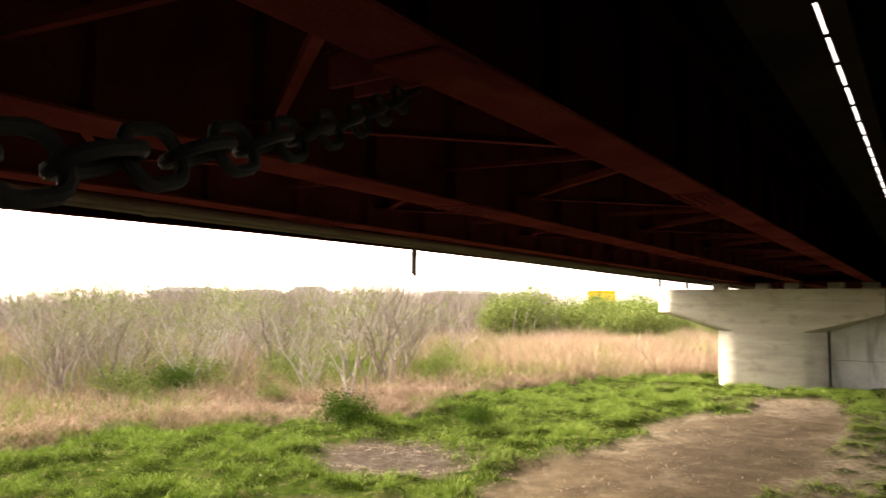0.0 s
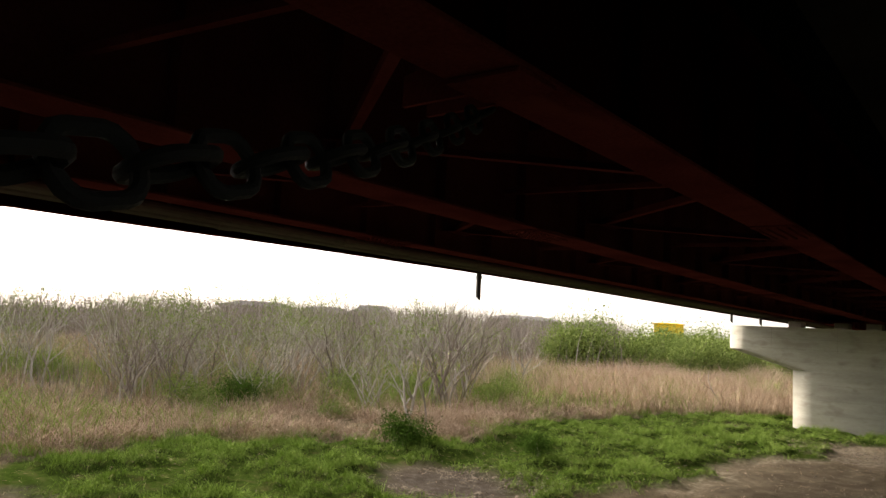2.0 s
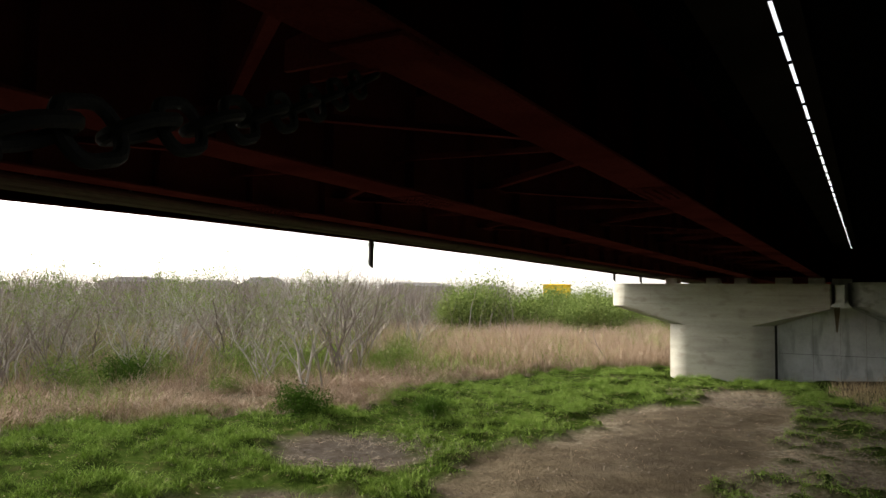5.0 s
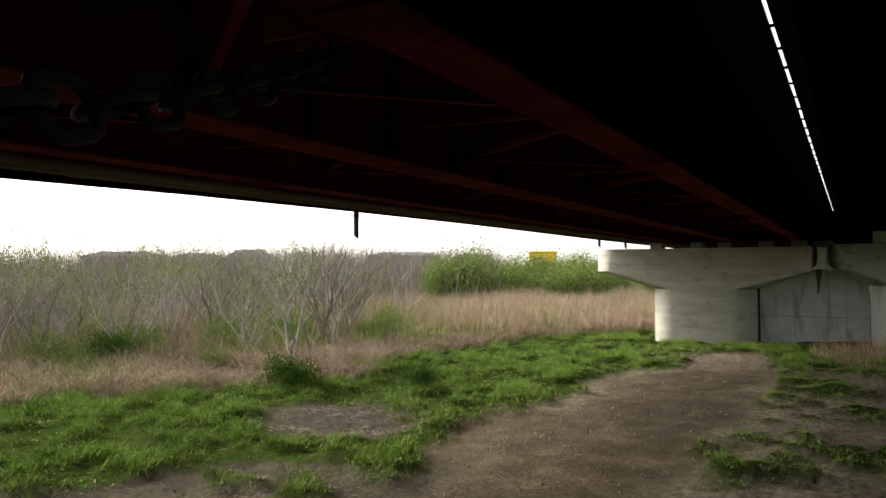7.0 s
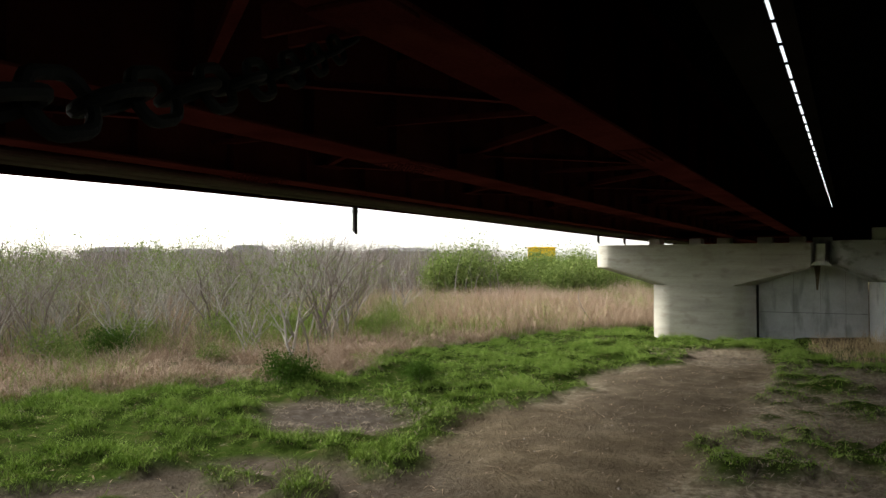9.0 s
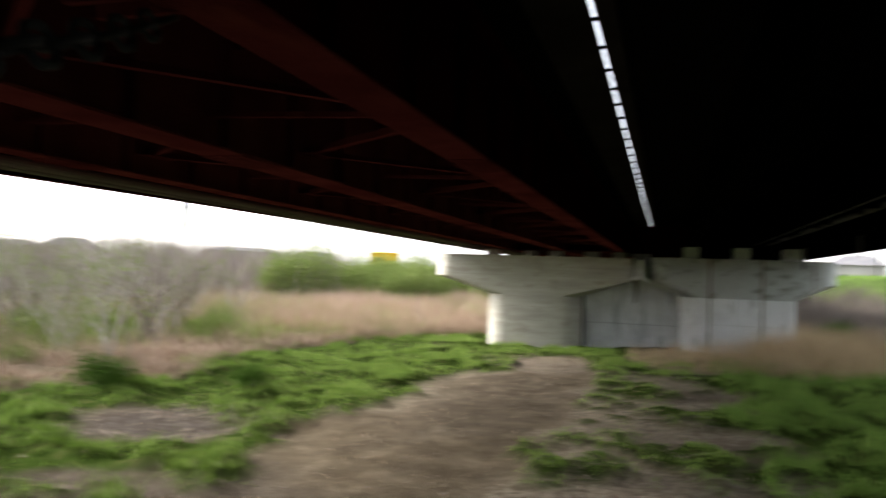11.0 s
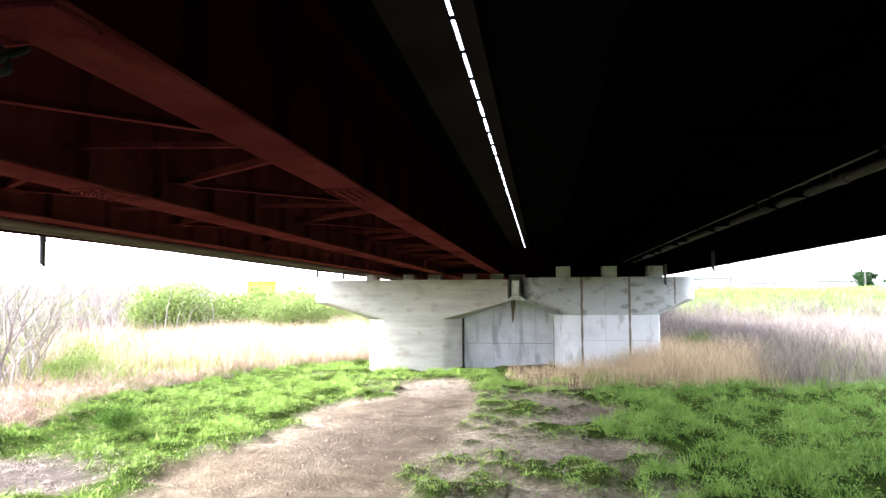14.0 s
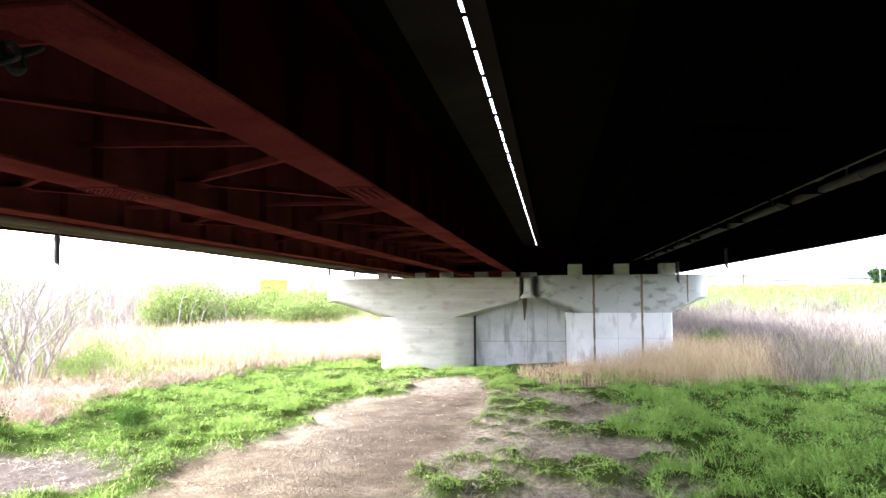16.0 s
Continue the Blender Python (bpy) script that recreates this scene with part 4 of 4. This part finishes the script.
def bare_shrub(seed, height, stems):
    rnd = random.Random(seed)
    t = thing("bare_shrub", "leafless pale grey shrub with forked crooked stems among reeds", "shrub", "bare shrubs")
    tips = []
    for _ in range(stems):
        bm = bmesh.new()
        d = Vector((rnd.uniform(-0.28, 0.28), rnd.uniform(-0.28, 0.28), 1)).normalized()
        grow(bm, Vector((rnd.uniform(-0.5, 0.5), rnd.uniform(-0.5, 0.5), -0.1)), d, height * rnd.uniform(0.75, 0.95), rnd.uniform(0.032, 0.065), 2, rnd, tips)
        part("stem", bm, TWIG if seed % 4 == 1 else STEM, t)
    if seed % 3:
        leaf_cloud("foliage", tips, (0.26, 0.26, 0.24), 800, 0.045, LEAF, t, seed, "sparse fresh green leaves")
    return t


def put(x, y, turn=0.0, s=1.0):
    return pose(x, y, float(ground_z(x, y)), 0, 0, turn) @ Matrix.Scale(s, 4)


def place(ob, x, y, turn, s):
    ob.matrix_basis = put(x, y, turn, s)
    return ob


def copy_scaled(ob, x, y, turn, s):
    c = copy_thing(ob, pose(x, y, float(ground_z(x, y)), 0, 0, turn))
    c.scale = (s, s, s)
    return c


shrubs = [bare_shrub(100 + i, 4.2 + 0.35 * (i % 3), 4 + i % 3) for i in range(7)]
rs = random.Random(4)
spots = []
while len(spots) < 105:
    x, y = rs.uniform(-48, -13), rs.uniform(14, 52)
    if x < float(reed_edge_left(y)) - np.interp(y, [10, 17, 21, 27], [8, 7.5, 5, 2.5]) and float(fbm(x, y, 0.35)) > 0.47 and x / y < (-0.72 if len(spots) % 9 else -0.55) and math.hypot(x, y) > 21:
        spots.append((x, y))
for i, (x, y) in enumerate(spots):
    src = shrubs[i % 7]
    s = rs.uniform(0.55, 1.0) * (1.0 if math.hypot(x, y) < 34 else 1.12)
    if i < 7:
        place(src, x, y, rs.uniform(0, 360), s)
    else:
        copy_scaled(src, x, y, rs.uniform(0, 360), s)
lone = bare_shrub(133, 4.6, 3)
place(lone, -30.5, 62.0, 80, 1.4)
near_shrub = bare_shrub(131, 3.2, 3)
place(near_shrub, -16.6, 20.2, 30, 1.0)


bough = thing("dead_branch", "thin bare dead branch leaning out of the grass", "branch")
bm, tips_ = bmesh.new(), []
grow(bm, Vector((0, 0, -0.1)), Vector((-0.62, -0.25, 0.75)).normalized(), 2.6, 0.035, 1, random.Random(17), tips_)
part("limb", bm, TWIG, bough)
place(bough, -12.1, 38.6, 0, 1.0)


def green_bush(seed, rx, rz, n, size, leaf, label, name="green_bush"):
    rnd = random.Random(seed)
    t = thing(name, label, "bush", "green bushes")
    tips = []
    for _ in range(5):
        bm = bmesh.new()
        d = Vector((rnd.uniform(-0.8, 0.8) * rx / rz, rnd.uniform(-0.8, 0.8) * rx / rz, 1)).normalized()
        grow(bm, Vector((rnd.uniform(-0.2, 0.2) * rx, rnd.uniform(-0.2, 0.2) * rx, -0.1)), d, rz * rnd.uniform(0.55, 0.85), 0.02 * rz, 1, rnd, tips)
        part("stem", bm, TWIG, t)
    extra = [Vector((rnd.uniform(-rx, rx) * 0.7, rnd.uniform(-rx, rx) * 0.7, rnd.uniform(0.15, 0.7) * rz)) for _ in range(16)]
    leaf_cloud("foliage", tips + extra, (rx * 0.5, rx * 0.5, rz * 0.32), n, size, leaf, t, seed)
    return t


b0 = green_bush(201, 0.9, 0.95, 7000, 0.03, LEAF_D, "low dark green leafy bush at the edge of the grass")
place(b0, -14.3, 16.5, 0, 0.95)
copy_scaled(b0, -11.0, 18.3, 120, 0.62)
copy_scaled(b0, -23.5, 17.5, 60, 1.1)
low0 = green_bush(205, 0.8, 0.9, 3200, 0.03, LEAF, "fresh green low weeds and shoots among dry reeds")
place(low0, -19.2, 18.5, 0, 0.8)
for k in range(190):
    bx = rs.uniform(-42, -14)
    by = rs.uniform(14, 44)
    if bx < float(reed_edge_left(by)) - np.interp(by, [10, 17, 21, 27], [5, 4.5, 3, 1.5]) and float(fbm(bx + 40, by, 0.3)) > 0.45 and bx / by < -0.62:
        copy_scaled(low0, bx, by, rs.uniform(0, 360), rs.uniform(0.5, 1.3))
copy_scaled(b0, 8.4, 41.5, 200, 1.35)
w0 = [green_bush(210 + i, 2.8, 4.9, 7000, 0.11, LEAF, "yellow green willow thicket in young leaf", "willow_bush") for i in range(4)]
for i in range(64):
    d = rs.uniform(62, 105)
    a = rs.uniform(-0.54, -0.26) if i < 44 else rs.uniform(-1.0, -0.2)
    x, y = d * math.sin(a), d * math.cos(a)
    s = rs.uniform(0.55, 0.95) * (1.0 if i < 44 else 0.7)
    (place if i < 4 else copy_scaled)(w0[i % 4], x, y, rs.uniform(0, 360), s)


# ---- far houses ----
WALLS = mat("grey_house_wall", [(0.22, 0.21, 0.20), (0.32, 0.31, 0.29)], 0.2, 0.9, 0)
ROOF = mat("grey_roof_tiles", [(0.14, 0.14, 0.15), (0.22, 0.21, 0.21)], 0.5, 0.8, 0)
GLASS = mat("dark_window", [(0.03, 0.035, 0.04), (0.05, 0.055, 0.06)], 0.5, 0.15, 0)
YELLOW = mat("yellow_sheet", [(0.75, 0.45, 0.02), (0.85, 0.52, 0.03)], 0.3, 0.7, 0)


def house(x, y, turn, w, d, h, rise, wall, roof, label):
    t = thing("house", label, "house", "far houses")
    bm = bmesh.new()
    add_box(bm, -w / 2, w / 2, -d / 2, d / 2, -1, h)
    part("wall", bm, wall, t)
    bm = bmesh.new()
    o = 0.6
    a = [bm.verts.new(v) for v in ((-w / 2 - o, -d / 2 - o, h), (w / 2 + o, -d / 2 - o, h), (w / 2 + o, d / 2 + o, h), (-w / 2 - o, d / 2 + o, h))]
    r0, r1 = bm.verts.new((-w * 0.25, 0, h + rise)), bm.verts.new((w * 0.25, 0, h + rise))
    bm.faces.new(a[::-1])
    bm.faces.new((a[0], a[1], r1, r0))
    bm.faces.new((a[2], a[3], r0, r1))
    bm.faces.new((a[1], a[2], r1))
    bm.faces.new((a[3], a[0], r0))
    part("roof", bm, roof, t)
    for k in range(0 if wall is YELLOW else 2):
        wx = -w / 2 + w * (k + 0.5) / 2
        for wz in ((1.0, 2.4), (3.8, 5.2))[:2 if h > 5 else 1]:
            box("window", wx - 0.8, wx + 0.8, -d / 2 - 0.03, -d / 2 + 0.02, wz[0], wz[1], GLASS, t)
    t.matrix_basis = pose(x, y, float(ground_z(x, y)), 0, 0, turn)
    return t


def far(px, d):
    """Plan place at a bearing (degrees left of the bridge axis) and distance."""
    return -d * math.sin(radians(px)), d * math.cos(radians(px))


for brg, d, w, h, rise, wm, rm, lab in ((43.4, 260, 16, 6, 3.0, WALLS, ROOF, "grey roofed house far across the river plain"),
                                     (31.9, 240, 24, 6.5, 1.2, WALLS, ROOF, "long low grey building far across the plain"),
                                     (47, 280, 20, 6, 2.0, WALLS, ROOF, "grey roofed house far across the river plain"),
                                     (52, 270, 26, 6.5, 1.8, WALLS, ROOF, "grey roofed house far across the river plain"),
                                     (37, 290, 14, 5.5, 2.2, WALLS, ROOF, "grey roofed house far across the river plain"),
                                     (26.5, 260, 14, 5.5, 2.0, WALLS, ROOF, "grey roofed house far across the river plain"),
                                     (21.2, 250, 9, 3.5, 0.4, YELLOW, YELLOW, "bright yellow building far behind the willows"),
                                     (-12.5, 230, 13, 6.5, 2.6, WALLS, ROOF, "pale house behind the levee"),
                                     (-15.5, 260, 11, 5.5, 2.4, WALLS, ROOF, "pale house behind the levee"),
                                     (-20.5, 240, 11, 5.5, 2.2, WALLS, ROOF, "pale house behind the levee"),
                                     (-26.0, 250, 14, 5.5, 2.2, WALLS, ROOF, "pale house behind the levee")):
    hx, hy = far(brg, d)
    house(hx, hy, brg, w, 9, h - (1.5 if brg < 0 else (-2.6 if wm is YELLOW else 1.7)), rise, wm, rm, lab)


# ---- unseating-prevention chain from the red girder to the abutment ----
def chain(p0, p1, sag, link, r, label):
    t = thing("steel_chain", label, "chain")
    p0, p1 = Vector(p0), Vector(p1)
    n = int((p1 - p0).length / (link - 2.6 * r))
    src = None
    for i in range(n):
        s = (i + 0.5) / n
        c = p0.lerp(p1, s) + Vector((0, 0, -sag * 4 * s * (1 - s)))
        d = ((p1 - p0) + Vector((0, 0, -sag * 4 * (1 - 2 * s)))).normalized()
        if src is None:
            bm = bmesh.new()
            pts = []
            hl, hw = link / 2 - r, 0.30 * link - r * 0.5
            for k in range(8):
                a = -math.pi / 2 + math.pi * k / 7
                pts.append((hl - hw + hw * math.cos(a), hw * math.sin(a), 0))
            for k in range(8):
                a = math.pi / 2 + math.pi * k / 7
                pts.append((-hl + hw + hw * math.cos(a), hw * math.sin(a), 0))
            rings = []
            for k, p in enumerate(pts):
                p = Vector(p)
                tg = (Vector(pts[(k + 1) % 16]) - Vector(pts[k - 1])).normalized()
                sd = tg.cross(Vector((0, 0, 1)))
                rings.append([bm.verts.new(p + r * (math.cos(q * math.tau / 8) * sd + math.sin(q * math.tau / 8) * Vector((0, 0, 1)))) for q in range(8)])
            for k in range(16):
                for q in range(8):
                    bm.faces.new((rings[k][q], rings[k][(q + 1) % 8], rings[(k + 1) % 16][(q + 1) % 8], rings[(k + 1) % 16][q]))
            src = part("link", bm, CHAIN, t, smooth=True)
            ob = src
        else:
            ob = again(src, Matrix(), t)
        rot = d.to_track_quat("X", "Z").to_matrix().to_4x4() @ Matrix.Rotation(radians(90 * (i % 2) + 20), 4, "X")
        ob.matrix_basis = Matrix.Translation(c) @ rot
    return t


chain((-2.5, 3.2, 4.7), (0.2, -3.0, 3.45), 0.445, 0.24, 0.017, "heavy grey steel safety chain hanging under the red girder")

# ---- stones and clods on the track ----
pp = scatter(1500, -12, 5, 6, 33, lambda x, y: bare(x, y) * 0.8, 51)
V, F = [], []
rk = random.Random(9)
for x, y, z in pp.tolist():
    r = 0.010 + 0.035 * rk.random() ** 3
    o = len(V)
    for dx_, dy_, dz_ in ((1, 0, 0), (0, 1, 0), (-1, 0, 0), (0, -1, 0), (0, 0, 0.8), (0, 0, -0.5)):
        V.append((x + r * (dx_ + rk.uniform(-0.3, 0.3)), y + r * (dy_ + rk.uniform(-0.3, 0.3)), z + 0.02 + r * (dz_ + rk.uniform(-0.2, 0.2))))
    F += [(o, o + 1, o + 4), (o + 1, o + 2, o + 4), (o + 2, o + 3, o + 4), (o + 3, o, o + 4), (o + 1, o, o + 5), (o + 2, o + 1, o + 5), (o + 3, o + 2, o + 5), (o, o + 3, o + 5)]
PEBBLE = mat("earthy_pebble", [(0.05, 0.04, 0.03), (0.11, 0.09, 0.072), (0.24, 0.21, 0.18)], 2, 0.9, 0, 9, island=0.6)
tagged(obj("pebbles", V, F, PEBBLE), "small stones and dry clods scattered on bare soil", "pebbles", kind="stuff")


# ---- straw litter lying on the trodden strip ----
r9 = np.random.default_rng(77)
lt = scatter(110000, -13, 4.5, 9, 34, lambda x, y: (0.015 + 0.8 * smoothstep(1.3, 0.6, np.hypot((x + 10.6) / 2.3, (y - 14.2) / 1.9)) * smoothstep(0.4, 0.6, fbm(x, y + 4, 1.2)) + 0.9 * smoothstep(2.3, 0.8, np.abs(x + 0.3)) * smoothstep(0.45, 0.62, fbm(x, y + 20, 0.9)) + 1.0 * smoothstep(1.2, 0.5, np.hypot((x + 4.9) / 2.6, (y - 29.6) / 2.9)) * smoothstep(0.36, 0.55, fbm(x + 2, y, 0.9))) * clear_of_piers(x, y), 76)
la_, ll_ = r9.random(len(lt)) * math.tau, 0.02 + 0.09 * r9.random(len(lt)) ** 1.5
dv = np.stack([np.cos(la_) * ll_, np.sin(la_) * ll_, (r9.random(len(lt)) - 0.4) * 0.05], 1)
sv = np.stack([-np.sin(la_), np.cos(la_), np.zeros(len(lt))], 1) * 0.007
lt[:, 2] += 0.045
LV = np.stack([lt - dv - sv, lt + dv - sv, lt + dv + sv, lt - dv + sv], 1).reshape(-1, 3)
tagged(obj("straw_litter", LV.tolist(), np.arange(len(lt) * 4).reshape(-1, 4).tolist(), PALE), "pale broken straw scattered over bare soil", "straw", kind="stuff")
EVERGREEN = mat("evergreen_leaf", [(0.008, 0.016, 0.007), (0.016, 0.03, 0.012), (0.03, 0.05, 0.02)], 0.6, 0.7, 0, 3, island=0.6, spec=0.0)

# ---- far trees behind the levee ----
def round_tree(seed, h, label):
    rnd = random.Random(seed)
    t = thing("tree", label, "tree", "far trees")
    bm, tips = bmesh.new(), []
    grow(bm, Vector((0, 0, -0.3)), Vector((0, 0, 1)), h * 0.75, 0.28, 2, rnd, tips)
    part("trunk", bm, TWIG, t)
    more = [Vector((rnd.gauss(0, h * 0.2), rnd.gauss(0, h * 0.2), h * rnd.uniform(0.35, 0.9))) for _ in range(22)]
    leaf_cloud("crown", tips + more, (h * 0.16, h * 0.16, h * 0.14), 6000, 0.22, EVERGREEN, t, seed)
    return t


for k, (brg, d) in enumerate(((-22.2, 190), (-24.2, 195))):
    tx, ty = far(brg, d)
    place(round_tree(61 + k, 5.2, "round dark green tree standing behind the levee"), tx, ty, 0, 1.0)


def utility_pole(x, y, h):
    t = thing("utility_pole", "thin grey concrete utility pole behind the levee", "pole", "utility poles")
    z = float(ground_z(x, y))
    tube("mast", [(x, y, z - 0.5), (x, y, z + h)], 0.16, PIPE, t, 8)
    box("crossarm", x - 0.9, x + 0.9, y - 0.06, y + 0.06, z + h - 0.8, z + h - 0.65, PIPE, t)
    return t


for brg, d, h in ((-13.6, 150, 9), (-22.1, 185, 9), (-16.8, 210, 8)):
    utility_pole(*far(brg, d), h)
